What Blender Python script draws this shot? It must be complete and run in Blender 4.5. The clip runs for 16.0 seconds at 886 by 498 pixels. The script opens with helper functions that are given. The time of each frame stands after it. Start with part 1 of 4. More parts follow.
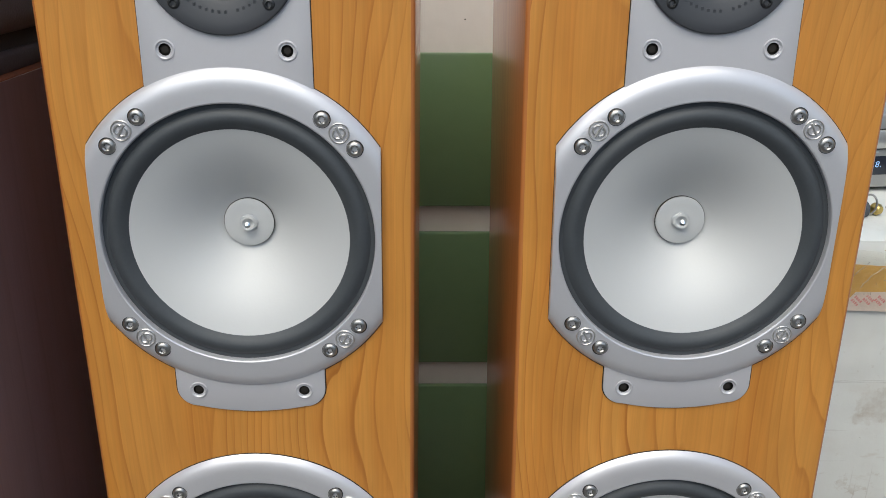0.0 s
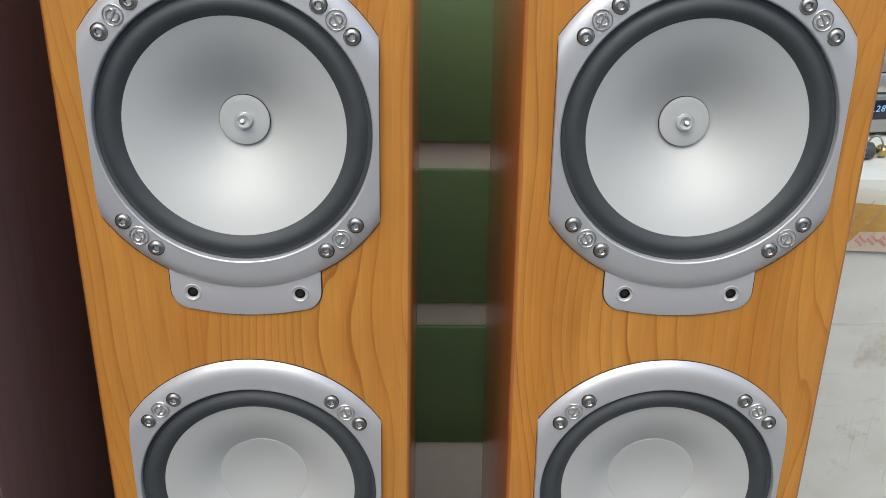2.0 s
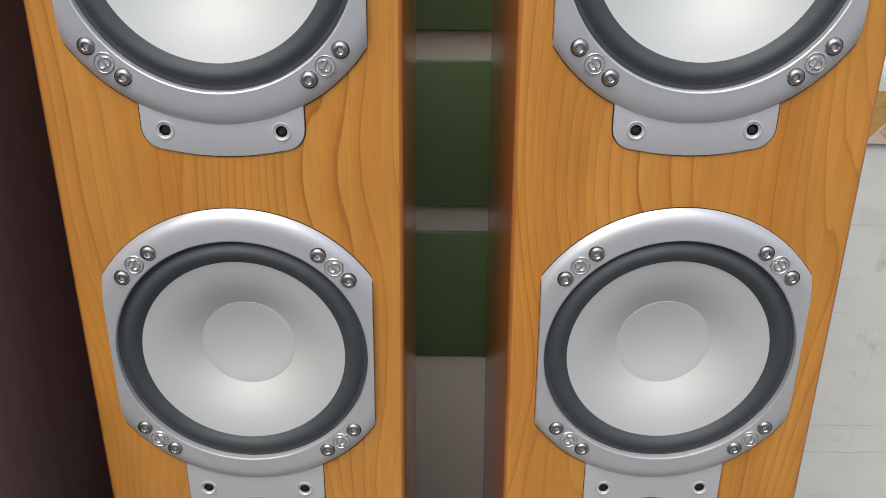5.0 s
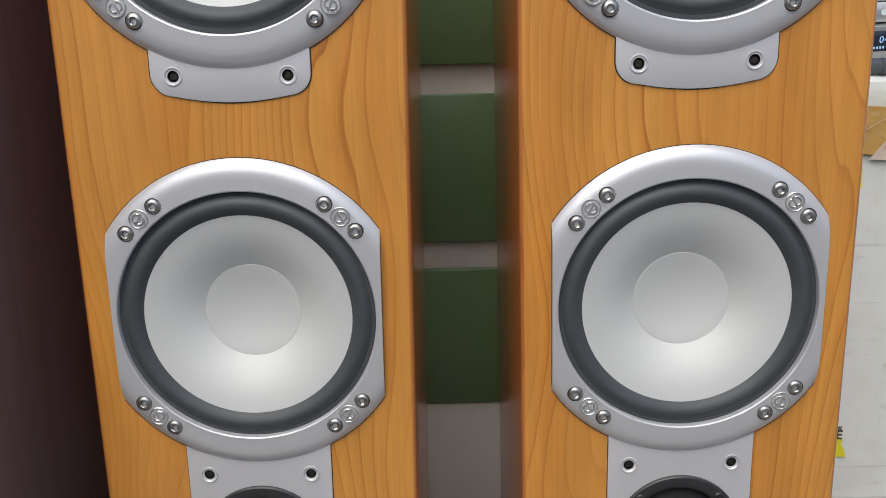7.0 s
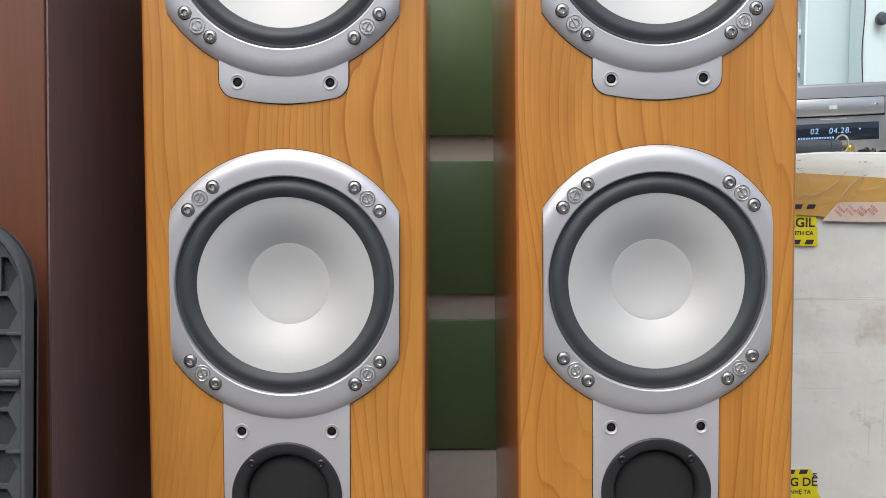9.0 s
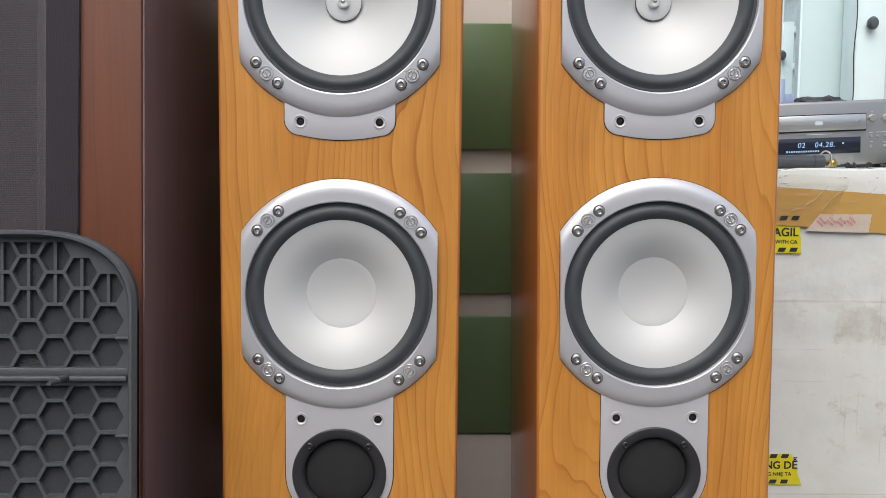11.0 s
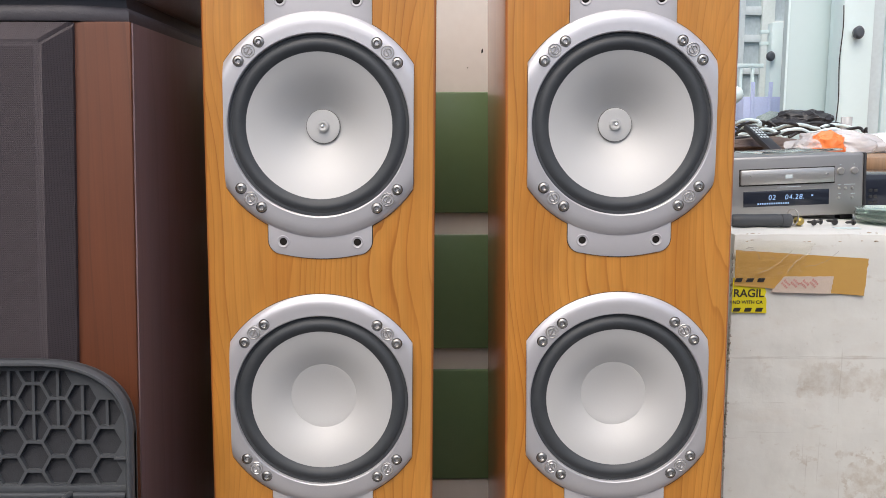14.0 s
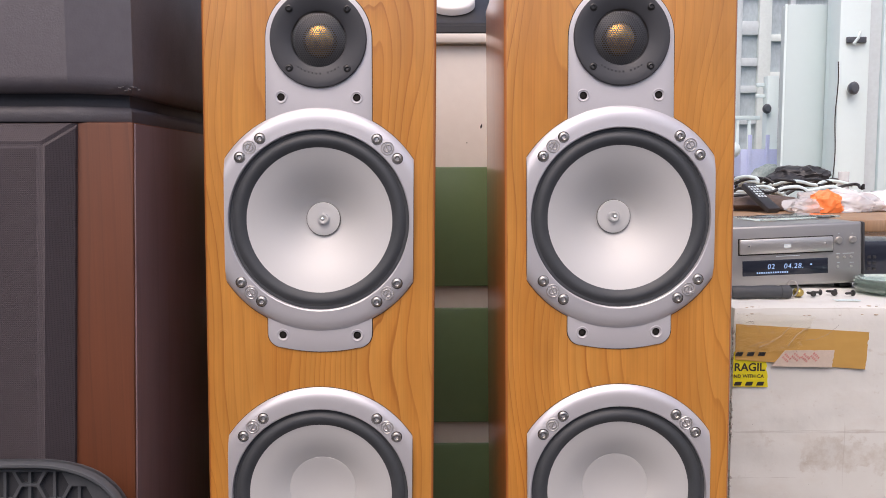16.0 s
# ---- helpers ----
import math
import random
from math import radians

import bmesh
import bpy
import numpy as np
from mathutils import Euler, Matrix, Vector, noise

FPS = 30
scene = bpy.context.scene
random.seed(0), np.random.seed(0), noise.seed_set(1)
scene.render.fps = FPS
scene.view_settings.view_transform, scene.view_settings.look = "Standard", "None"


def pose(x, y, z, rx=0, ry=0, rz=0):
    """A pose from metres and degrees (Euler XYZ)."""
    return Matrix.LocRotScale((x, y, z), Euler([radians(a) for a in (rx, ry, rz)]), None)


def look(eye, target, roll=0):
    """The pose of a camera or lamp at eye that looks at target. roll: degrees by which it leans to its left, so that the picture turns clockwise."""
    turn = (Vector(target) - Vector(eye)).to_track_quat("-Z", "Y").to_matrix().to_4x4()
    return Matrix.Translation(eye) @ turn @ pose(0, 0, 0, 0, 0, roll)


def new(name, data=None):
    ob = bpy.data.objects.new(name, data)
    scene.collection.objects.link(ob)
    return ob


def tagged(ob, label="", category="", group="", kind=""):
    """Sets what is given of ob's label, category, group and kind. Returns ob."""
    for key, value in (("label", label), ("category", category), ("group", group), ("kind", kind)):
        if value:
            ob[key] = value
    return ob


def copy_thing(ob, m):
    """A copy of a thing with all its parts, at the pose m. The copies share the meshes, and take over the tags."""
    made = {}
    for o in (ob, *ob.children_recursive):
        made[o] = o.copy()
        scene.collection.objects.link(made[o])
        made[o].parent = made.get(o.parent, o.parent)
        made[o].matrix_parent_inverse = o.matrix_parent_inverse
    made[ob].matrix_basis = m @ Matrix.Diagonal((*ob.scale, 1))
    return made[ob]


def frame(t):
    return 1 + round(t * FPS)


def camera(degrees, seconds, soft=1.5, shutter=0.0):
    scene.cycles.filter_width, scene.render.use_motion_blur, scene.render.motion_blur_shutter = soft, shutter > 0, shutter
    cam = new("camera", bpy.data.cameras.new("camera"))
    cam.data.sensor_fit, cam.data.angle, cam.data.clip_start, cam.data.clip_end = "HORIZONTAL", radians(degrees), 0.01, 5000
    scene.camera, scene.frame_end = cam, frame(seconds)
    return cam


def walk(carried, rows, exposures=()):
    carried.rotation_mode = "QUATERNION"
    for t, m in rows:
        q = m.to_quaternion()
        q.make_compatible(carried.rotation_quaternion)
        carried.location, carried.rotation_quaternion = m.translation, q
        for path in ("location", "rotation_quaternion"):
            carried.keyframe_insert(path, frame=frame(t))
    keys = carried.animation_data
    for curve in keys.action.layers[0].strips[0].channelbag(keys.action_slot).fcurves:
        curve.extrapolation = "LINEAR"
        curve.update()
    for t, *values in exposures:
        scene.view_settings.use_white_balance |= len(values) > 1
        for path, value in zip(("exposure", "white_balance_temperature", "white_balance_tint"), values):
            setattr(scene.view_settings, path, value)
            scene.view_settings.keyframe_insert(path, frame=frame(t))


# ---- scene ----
cam = camera(55.3, 16.0, 0.5)
# seconds, the eye's x, y, z, yaw, pitch, roll
PATH = [
    (0, -0.0194, -0.4322, 0.8625, -0.847, -20.941, 0.331),
    (0.5, -0.0193, -0.4304, 0.8499, -0.507, -21.220, 0.455),
    (1, -0.0219, -0.4331, 0.8406, -0.596, -21.695, 0.634),
    (1.5, -0.0190, -0.4374, 0.8287, -0.653, -21.890, 0.727),
    (2, -0.0177, -0.4409, 0.8164, -0.782, -22.114, 0.772),
    (2.5, -0.0185, -0.4420, 0.8058, -0.676, -22.406, 0.841),
    (3, -0.0191, -0.4456, 0.7969, -0.599, -22.921, 0.818),
    (3.5, -0.0168, -0.4468, 0.7861, -0.473, -23.340, 0.774),
    (4, -0.0141, -0.4445, 0.7690, -0.368, -23.485, 0.555),
    (4.5, -0.0104, -0.4385, 0.7485, -0.186, -23.737, 0.325),
    (5, -0.0089, -0.4323, 0.7342, -0.114, -24.009, 0.284),
    (5.2, -0.0115, -0.4314, 0.7278, -0.205, -23.967, 0.263),
    (7.5, -0.0088, -0.4801, 0.5823, 0.543, -9.792, -1.531),
    (8, -0.0102, -0.5069, 0.5427, 0.289, -5.916, -1.199),
    (10.3, -0.0459, -0.6375, 0.5370, -0.492, -3.586, 0.342),
    (10.5, -0.0489, -0.6453, 0.5452, -0.518, -3.829, 0.329),
    (11, -0.0490, -0.6613, 0.5716, -0.441, -5.240, 0.175),
    (11.5, -0.0481, -0.6810, 0.6029, -0.444, -6.774, 0.409),
    (12, -0.0419, -0.6872, 0.6203, -0.346, -8.208, 0.764),
    (12.5, -0.0422, -0.6901, 0.6352, -0.364, -8.814, 1.067),
    (13, -0.0345, -0.6898, 0.6581, -0.410, -8.529, 0.789),
    (13.5, -0.0295, -0.6972, 0.6796, -0.572, -8.149, 0.288),
    (14, -0.0290, -0.6957, 0.6983, -0.543, -7.770, 0.006),
    (14.5, -0.0249, -0.7015, 0.7146, -0.516, -7.101, -0.055),
    (15, -0.0320, -0.6996, 0.7257, -0.625, -6.368, 0.067),
    (15.5, -0.0311, -0.6971, 0.7364, -0.550, -5.716, -0.027),
    (16, -0.0291, -0.6915, 0.7437, -0.573, -5.216, -0.117),
]
EXPOSURES = [(0, -0.02, 6200, 2), (5, 0.06, 6300, 3), (8, 0.13, 6280, 5), (11, 0.21, 6350, 6), (12.5, 0.20, 6330, 6), (13.5, 0.15, 6500, 9), (14.5, 0.14, 6560, 11), (15.2, 0.12, 6680, 15), (16, 0.11, 6720, 19)]
walk(cam, [(t, pose(x, y, z, 90 + pitch, 0, yaw) @ pose(0, 0, 0, 0, 0, roll)) for t, x, y, z, yaw, pitch, roll in PATH], EXPOSURES)

# ---- world, sun, exposure ----
world = bpy.data.worlds.new("sky")
scene.world = world
world.use_nodes = True
wn = world.node_tree.nodes
sky = wn.new("ShaderNodeTexSky")
sky.sky_type, sky.sun_disc = "NISHITA", False
sky.sun_elevation, sky.sun_rotation = radians(56), radians(198)
sky.air_density, sky.dust_density, sky.ozone_density = 1.0, 4.0, 1.0
world.node_tree.links.new(sky.outputs[0], wn["Background"].inputs[0])
wn["Background"].inputs[1].default_value = 0.190
sun = new("sun", bpy.data.lights.new("sun", "SUN"))
sun.data.energy, sun.data.angle, sun.data.color = 1.0, radians(60), (1.0, 0.965, 0.925)
sun.matrix_world = look((-0.45, -1.4, 2.2), (0, 0, 0))


# ---- materials ----
def mat(name, base, rough=0.5, metal=0.0, vary=0.0, scale=30.0, dark=None, bump=0.0, bump_scale=200.0, coat=0.0, spec=0.5, stretch=(1, 1, 1), rough_vary=0.0):
    """A principled material with two scales of variation in colour and roughness, and a fine relief."""
    m = bpy.data.materials.new(name)
    m.use_nodes = True
    n, l = m.node_tree.nodes, m.node_tree.links
    b = n["Principled BSDF"]
    b.inputs["Base Color"].default_value = (*base, 1)
    b.inputs["Roughness"].default_value, b.inputs["Metallic"].default_value = rough, metal
    b.inputs["Coat Weight"].default_value, b.inputs["Specular IOR Level"].default_value = coat, spec
    tc = n.new("ShaderNodeTexCoord")
    mp = n.new("ShaderNodeMapping")
    mp.inputs["Scale"].default_value = stretch
    l.new(tc.outputs["Object"], mp.inputs[0])
    if vary:
        big, fine = n.new("ShaderNodeTexNoise"), n.new("ShaderNodeTexNoise")
        for t, s in ((big, scale), (fine, scale * 9)):
            t.inputs["Scale"].default_value, t.inputs["Detail"].default_value = s, 5
            l.new(mp.outputs[0], t.inputs["Vector"])
        add = n.new("ShaderNodeMath")
        add.operation = "ADD"
        l.new(big.outputs[0], add.inputs[0])
        l.new(fine.outputs[0], add.inputs[1])
        rng = n.new("ShaderNodeMapRange")
        rng.inputs["From Min"].default_value, rng.inputs["From Max"].default_value = 0.7, 1.3
        rng.inputs["To Max"].default_value = vary
        l.new(add.outputs[0], rng.inputs["Value"])
        mx = n.new("ShaderNodeMix")
        mx.data_type = "RGBA"
        mx.inputs["A"].default_value = (*base, 1)
        mx.inputs["B"].default_value = (*(dark or [c * 0.45 for c in base]), 1)
        l.new(rng.outputs[0], mx.inputs["Factor"])
        l.new(mx.outputs["Result"], b.inputs["Base Color"])
        if rough_vary:
            r2 = n.new("ShaderNodeMapRange")
            r2.inputs["From Min"].default_value, r2.inputs["From Max"].default_value = 0.3, 0.7
            r2.inputs["To Min"].default_value, r2.inputs["To Max"].default_value = rough - rough_vary, rough + rough_vary
            l.new(big.outputs[0], r2.inputs["Value"])
            l.new(r2.outputs[0], b.inputs["Roughness"])
    if bump:
        bn, bp = n.new("ShaderNodeTexNoise"), n.new("ShaderNodeBump")
        bn.inputs["Scale"].default_value, bn.inputs["Detail"].default_value = bump_scale, 4
        bp.inputs["Strength"].default_value, bp.inputs["Distance"].default_value = bump, 0.002
        l.new(mp.outputs[0], bn.inputs["Vector"])
        l.new(bn.outputs[0], bp.inputs["Height"])
        l.new(bp.outputs[0], b.inputs["Normal"])
    return m


def math_node(n, l, op, a, b):
    m = n.new("ShaderNodeMath")
    m.operation = op
    for i, v in enumerate((a, b)):
        if isinstance(v, (int, float)):
            m.inputs[i].default_value = v
        else:
            l.new(v, m.inputs[i])
    return m.outputs[0]


def wood(name, light, mid, dark, period, rough, coat, wander=0.05, streak=0.5, mottle=0.04):
    """Veneer whose growth lines run up along z and wander into arches."""
    m = bpy.data.materials.new(name)
    m.use_nodes = True
    n, l = m.node_tree.nodes, m.node_tree.links
    b = n["Principled BSDF"]
    tc, info = n.new("ShaderNodeTexCoord"), n.new("ShaderNodeObjectInfo")
    off = n.new("ShaderNodeVectorMath")
    off.operation = "ADD"
    jump = n.new("ShaderNodeCombineXYZ")
    l.new(math_node(n, l, "MULTIPLY", info.outputs["Random"], 7.0), jump.inputs[0])
    l.new(math_node(n, l, "MULTIPLY", info.outputs["Random"], 3.0), jump.inputs[2])
    l.new(tc.outputs["Object"], off.inputs[0])
    l.new(jump.outputs[0], off.inputs[1])

    def noise_at(sx, sy, sz, detail, rough_n=0.5):
        mp, t = n.new("ShaderNodeMapping"), n.new("ShaderNodeTexNoise")
        mp.inputs["Scale"].default_value = (sx, sy, sz)
        t.inputs["Scale"].default_value, t.inputs["Detail"].default_value = 1.0, detail
        t.inputs["Roughness"].default_value = rough_n
        l.new(off.outputs[0], mp.inputs[0])
        l.new(mp.outputs[0], t.inputs["Vector"])
        return t.outputs[0]

    sep = n.new("ShaderNodeSeparateXYZ")
    l.new(off.outputs[0], sep.inputs[0])
    across = math_node(n, l, "ADD", sep.outputs[0], math_node(n, l, "MULTIPLY", sep.outputs[1], 0.8))
    bend = math_node(n, l, "MULTIPLY", math_node(n, l, "SUBTRACT", noise_at(8, 6, 2.8, 1.0), 0.5), wander * 2)
    small = math_node(n, l, "MULTIPLY", math_node(n, l, "SUBTRACT", noise_at(60, 40, 5, 2.0), 0.5), period * 0.5)
    u = math_node(n, l, "ADD", math_node(n, l, "ADD", across, bend), small)
    phase = math_node(n, l, "ADD", math_node(n, l, "DIVIDE", u, period), math_node(n, l, "MULTIPLY", noise_at(45, 34, 1.6, 1.0), 1.9))
    saw = math_node(n, l, "FRACT", phase, 0)
    each = n.new("ShaderNodeTexWhiteNoise")
    each.noise_dimensions = "1D"
    l.new(math_node(n, l, "FLOOR", phase, 0), each.inputs["W"])
    ramp = n.new("ShaderNodeValToRGB")
    e = ramp.color_ramp.elements
    e[0].position, e[0].color = 0.0, (*light, 1)
    e[1].position, e[1].color = 1.0, (*light, 1)
    for p, c in ((0.35, light), (0.82, mid), (0.925, dark), (0.965, dark)):
        x = e.new(p)
        x.color = (*c, 1)
    l.new(saw, ramp.inputs[0])
    line_strength = noise_at(14, 10, 1.2, 1.0)
    soft = n.new("ShaderNodeMix")
    soft.data_type = "RGBA"
    soft.inputs["A"].default_value = (*[(a * 2 + c) / 3 for a, c in zip(light, mid)], 1)
    rg = n.new("ShaderNodeMapRange")
    rg.inputs["From Min"].default_value, rg.inputs["From Max"].default_value = 0.3, 0.7
    rg.inputs["To Min"].default_value, rg.inputs["To Max"].default_value = 0.25, 1.0
    l.new(line_strength, rg.inputs["Value"])
    l.new(math_node(n, l, "MULTIPLY", rg.outputs[0], math_node(n, l, "ADD", math_node(n, l, "MULTIPLY", each.outputs["Value"], 0.75), 0.25)), soft.inputs["Factor"])
    l.new(ramp.outputs[0], soft.inputs["B"])
    pores = n.new("ShaderNodeMix")
    pores.data_type, pores.blend_type = "RGBA", "MULTIPLY"
    pr = n.new("ShaderNodeMapRange")
    pr.inputs["From Min"].default_value, pr.inputs["From Max"].default_value = 0.35, 0.7
    pr.inputs["To Min"].default_value, pr.inputs["To Max"].default_value = 1.04, 1.0 - 0.42 * streak
    l.new(noise_at(620, 460, 7, 3.0, 0.6), pr.inputs["Value"])
    pores.inputs["Factor"].default_value = 1.0
    l.new(soft.outputs["Result"], pores.inputs["A"])
    l.new(pr.outputs[0], pores.inputs["B"])
    tone = n.new("ShaderNodeMix")
    tone.data_type, tone.blend_type = "RGBA", "MULTIPLY"
    tone.inputs["B"].default_value = (0.90, 0.80, 0.66, 1)
    tr = n.new("ShaderNodeMapRange")
    tr.inputs["From Min"].default_value, tr.inputs["From Max"].default_value, tr.inputs["To Max"].default_value = 0.42, 0.66, 0.75
    l.new(noise_at(26, 18, 1.6, 3.0), tr.inputs["Value"])
    l.new(tr.outputs[0], tone.inputs["Factor"])
    l.new(pores.outputs["Result"], tone.inputs["A"])
    fleck = n.new("ShaderNodeMix")
    fleck.data_type, fleck.blend_type = "RGBA", "MULTIPLY"
    fleck.inputs["Factor"].default_value = 1.0
    fr = n.new("ShaderNodeMapRange")
    fr.inputs["From Min"].default_value, fr.inputs["From Max"].default_value = 0.3, 0.7
    fr.inputs["To Min"].default_value, fr.inputs["To Max"].default_value = 1.0 - mottle, 1.0 + mottle
    l.new(noise_at(48, 36, 13, 3.0, 0.55), fr.inputs["Value"])
    l.new(tone.outputs["Result"], fleck.inputs["A"])
    l.new(fr.outputs[0], fleck.inputs["B"])
    l.new(fleck.outputs["Result"], b.inputs["Base Color"])
    b.inputs["Roughness"].default_value, b.inputs["Coat Weight"].default_value = rough, coat
    b.inputs["Coat Roughness"].default_value = 0.2
    return m


def foam(name):
    """Dirty white polystyrene: a broad grey tone, brown smears with ragged outlines, and small dark specks."""
    m = mat(name, (0.725, 0.735, 0.695), 0.62, 0.0, 0.35, 5, (0.65, 0.655, 0.61), 0.22, 90)
    n, l = m.node_tree.nodes, m.node_tree.links
    b = n["Principled BSDF"]
    last = b.inputs["Base Color"].links[0].from_socket
    tc = n.new("ShaderNodeTexCoord")
    for scale, stretch, lo, hi, amount, colour in ((11, (1, 1, 2.2), 0.53, 0.70, 0.22, (0.56, 0.49, 0.40)), (24, (0.5, 1, 1.6), 0.62, 0.72, 0.40, (0.48, 0.40, 0.30)), (75, (1, 1, 1.4), 0.64, 0.72, 0.20, (0.42, 0.34, 0.25)), (170, (1, 1, 1), 0.715, 0.745, 0.8, (0.20, 0.17, 0.15)), (12, (0.22, 1, 14.0), 0.645, 0.67, 0.36, (0.40, 0.37, 0.33)), (12, (14.0, 1, 0.3), 0.66, 0.685, 0.30, (0.43, 0.40, 0.36))):
        mp, t, r, mx = n.new("ShaderNodeMapping"), n.new("ShaderNodeTexNoise"), n.new("ShaderNodeMapRange"), n.new("ShaderNodeMix")
        mp.inputs["Scale"].default_value = stretch
        mp.inputs["Location"].default_value = (scale * 0.37, 0.2, scale * 0.11)
        t.inputs["Scale"].default_value, t.inputs["Detail"].default_value, t.inputs["Roughness"].default_value = scale, 7, 0.62
        r.inputs["From Min"].default_value, r.inputs["From Max"].default_value, r.inputs["To Max"].default_value = lo, hi, amount
        mx.data_type = "RGBA"
        mx.inputs["B"].default_value = (*colour, 1)
        l.new(tc.outputs["Object"], mp.inputs[0])
        l.new(mp.outputs[0], t.inputs["Vector"])
        l.new(t.outputs[0], r.inputs["Value"])
        l.new(r.outputs[0], mx.inputs["Factor"])
        l.new(last, mx.inputs["A"])
        last = mx.outputs["Result"]
    # scraped patches with ragged outlines
    sep = n.new("ShaderNodeSeparateXYZ")
    l.new(tc.outputs["Object"], sep.inputs[0])
    edge, grit = n.new("ShaderNodeTexNoise"), n.new("ShaderNodeTexNoise")
    for t, sc in ((edge, 55), (grit, 90)):
        t.inputs["Scale"].default_value, t.inputs["Detail"].default_value, t.inputs["Roughness"].default_value = sc, 6, 0.65
        l.new(tc.outputs["Object"], t.inputs["Vector"])
    for cx, cz, hx, hz, rag, amount in ((0.525, 0.388, 0.094, 0.024, 0.03, 0.42), (0.575, 0.258, 0.080, 0.034, 0.05, 0.60), (0.468, 0.290, 0.045, 0.012, 0.05, 0.50), (0.63, 0.475, 0.06, 0.04, 0.06, 0.35), (0.44, 0.240, 0.012, 0.010, 0.03, 0.3), (0.385, 0.412, 0.010, 0.012, 0.03, 0.3)):
        dx = math_node(n, l, "SUBTRACT", math_node(n, l, "ABSOLUTE", math_node(n, l, "SUBTRACT", sep.outputs[0], cx), 0), hx)
        dz = math_node(n, l, "SUBTRACT", math_node(n, l, "ABSOLUTE", math_node(n, l, "SUBTRACT", sep.outputs[2], cz), 0), hz)
        d = math_node(n, l, "ADD", math_node(n, l, "MAXIMUM", dx, dz), math_node(n, l, "MULTIPLY", math_node(n, l, "SUBTRACT", edge.outputs[0], 0.42), rag * 2))
        r, r2, mx = n.new("ShaderNodeMapRange"), n.new("ShaderNodeMapRange"), n.new("ShaderNodeMix")
        r.inputs["From Min"].default_value, r.inputs["From Max"].default_value = 0.0015, -0.004
        r2.inputs["From Min"].default_value, r2.inputs["From Max"].default_value, r2.inputs["To Max"].default_value = 0.40, 0.66, amount
        r2.inputs["To Min"].default_value = 0.12
        l.new(d, r.inputs["Value"])
        l.new(grit.outputs[0], r2.inputs["Value"])
        mx.data_type = "RGBA"
        mx.inputs["B"].default_value = (0.44, 0.37, 0.28, 1)
        l.new(math_node(n, l, "MULTIPLY", r.outputs[0], r2.outputs[0]), mx.inputs["Factor"])
        l.new(last, mx.inputs["A"])
        last = mx.outputs["Result"]
    l.new(last, b.inputs["Base Color"])
    return m


CHERRY = wood("lacquered_cherry_veneer", (0.642, 0.296, 0.060), (0.566, 0.226, 0.039), (0.388, 0.127, 0.018), 0.0080, 0.34, 0.50, 0.086, 0.20, 0.10)
CHERRY_SIDE = wood("darker_red_cherry_sides", (0.540, 0.200, 0.052), (0.460, 0.150, 0.036), (0.360, 0.100, 0.020), 0.0100, 0.34, 1.0, 0.03, 0.2)
MAHOGANY = wood("red_brown_veneer", (0.160, 0.047, 0.016), (0.132, 0.038, 0.013), (0.074, 0.021, 0.007), 0.012, 0.55, 0.0, 0.02, 0.25, 0.06)
DARK_SIDE = wood("dark_stained_veneer", (0.240, 0.160, 0.166), (0.222, 0.148, 0.154), (0.196, 0.130, 0.136), 0.02, 0.42, 0.2, 0.02, 0.1)
DESK_WOOD = wood("desk_laminate", (0.42, 0.27, 0.16), (0.36, 0.22, 0.13), (0.28, 0.16, 0.09), 0.03, 0.45, 0.0)
SILVER = mat("silver_lacquer", (0.67, 0.66, 0.675), 0.37, 0.46, 0.10, 60, (0.52, 0.51, 0.53), 0.02, 1600)
PLATE = mat("silver_plate_lacquer", (0.63, 0.615, 0.63), 0.45, 0.30, 0.10, 60, (0.54, 0.53, 0.55), 0.03, 1600)
CONE = mat("pale_metal_cone", (0.630, 0.630, 0.618), 0.66, 0.28, 0.08, 40, (0.64, 0.64, 0.63), 0.03, 700)
RUBBER = mat("black_rubber", (0.058, 0.064, 0.070), 0.55, 0.0, 0.3, 80, (0.034, 0.038, 0.043))
BLACK = mat("black_satin_plastic", (0.034, 0.034, 0.037), 0.42, 0.0, 0.3, 60, (0.014, 0.014, 0.015), 0.05, 600)
PORT_FOAM = mat("dark_foam", (0.022, 0.021, 0.022), 0.85, 0.0, 0.4, 120, None, 0.15, 1400)
GAP = mat("dark_gap", (0.02, 0.016, 0.012), 0.8)
STEEL = mat("steel_screw", (0.50, 0.485, 0.455), 0.36, 1.0, 0.3, 400, (0.3, 0.29, 0.27))
DARK_STEEL = mat("blackened_screw", (0.06, 0.06, 0.06), 0.38, 0.7, 0.2, 400)
FACEPLATE = mat("dark_grey_satin_plastic", (0.046, 0.048, 0.054), 0.52, 0.0, 0.2, 60, (0.039, 0.041, 0.046))
MESH_METAL = mat("grey_mesh_metal", (0.10, 0.10, 0.105), 0.4, 0.5, 0.2, 400)
SILVER_DARK = mat("shaded_silver_lacquer", (0.59, 0.59, 0.60), 0.42, 0.6, 0.1, 200)
CHROME = mat("polished_tip", (0.96, 0.96, 0.95), 0.07, 1.0, 0.05, 200)
GOLD = mat("gold_dome", (0.90, 0.55, 0.16), 0.22, 1.0, 0.1, 200)
CREAM = mat("cream_paint", (0.72, 0.67, 0.61), 0.42, 0.0, 0.35, 9, (0.62, 0.56, 0.50), 0.08, 90)
GREEN = mat("green_paint", (0.142, 0.215, 0.100), 0.30, 0.0, 0.5, 7, (0.118, 0.182, 0.084), 0.06, 120)
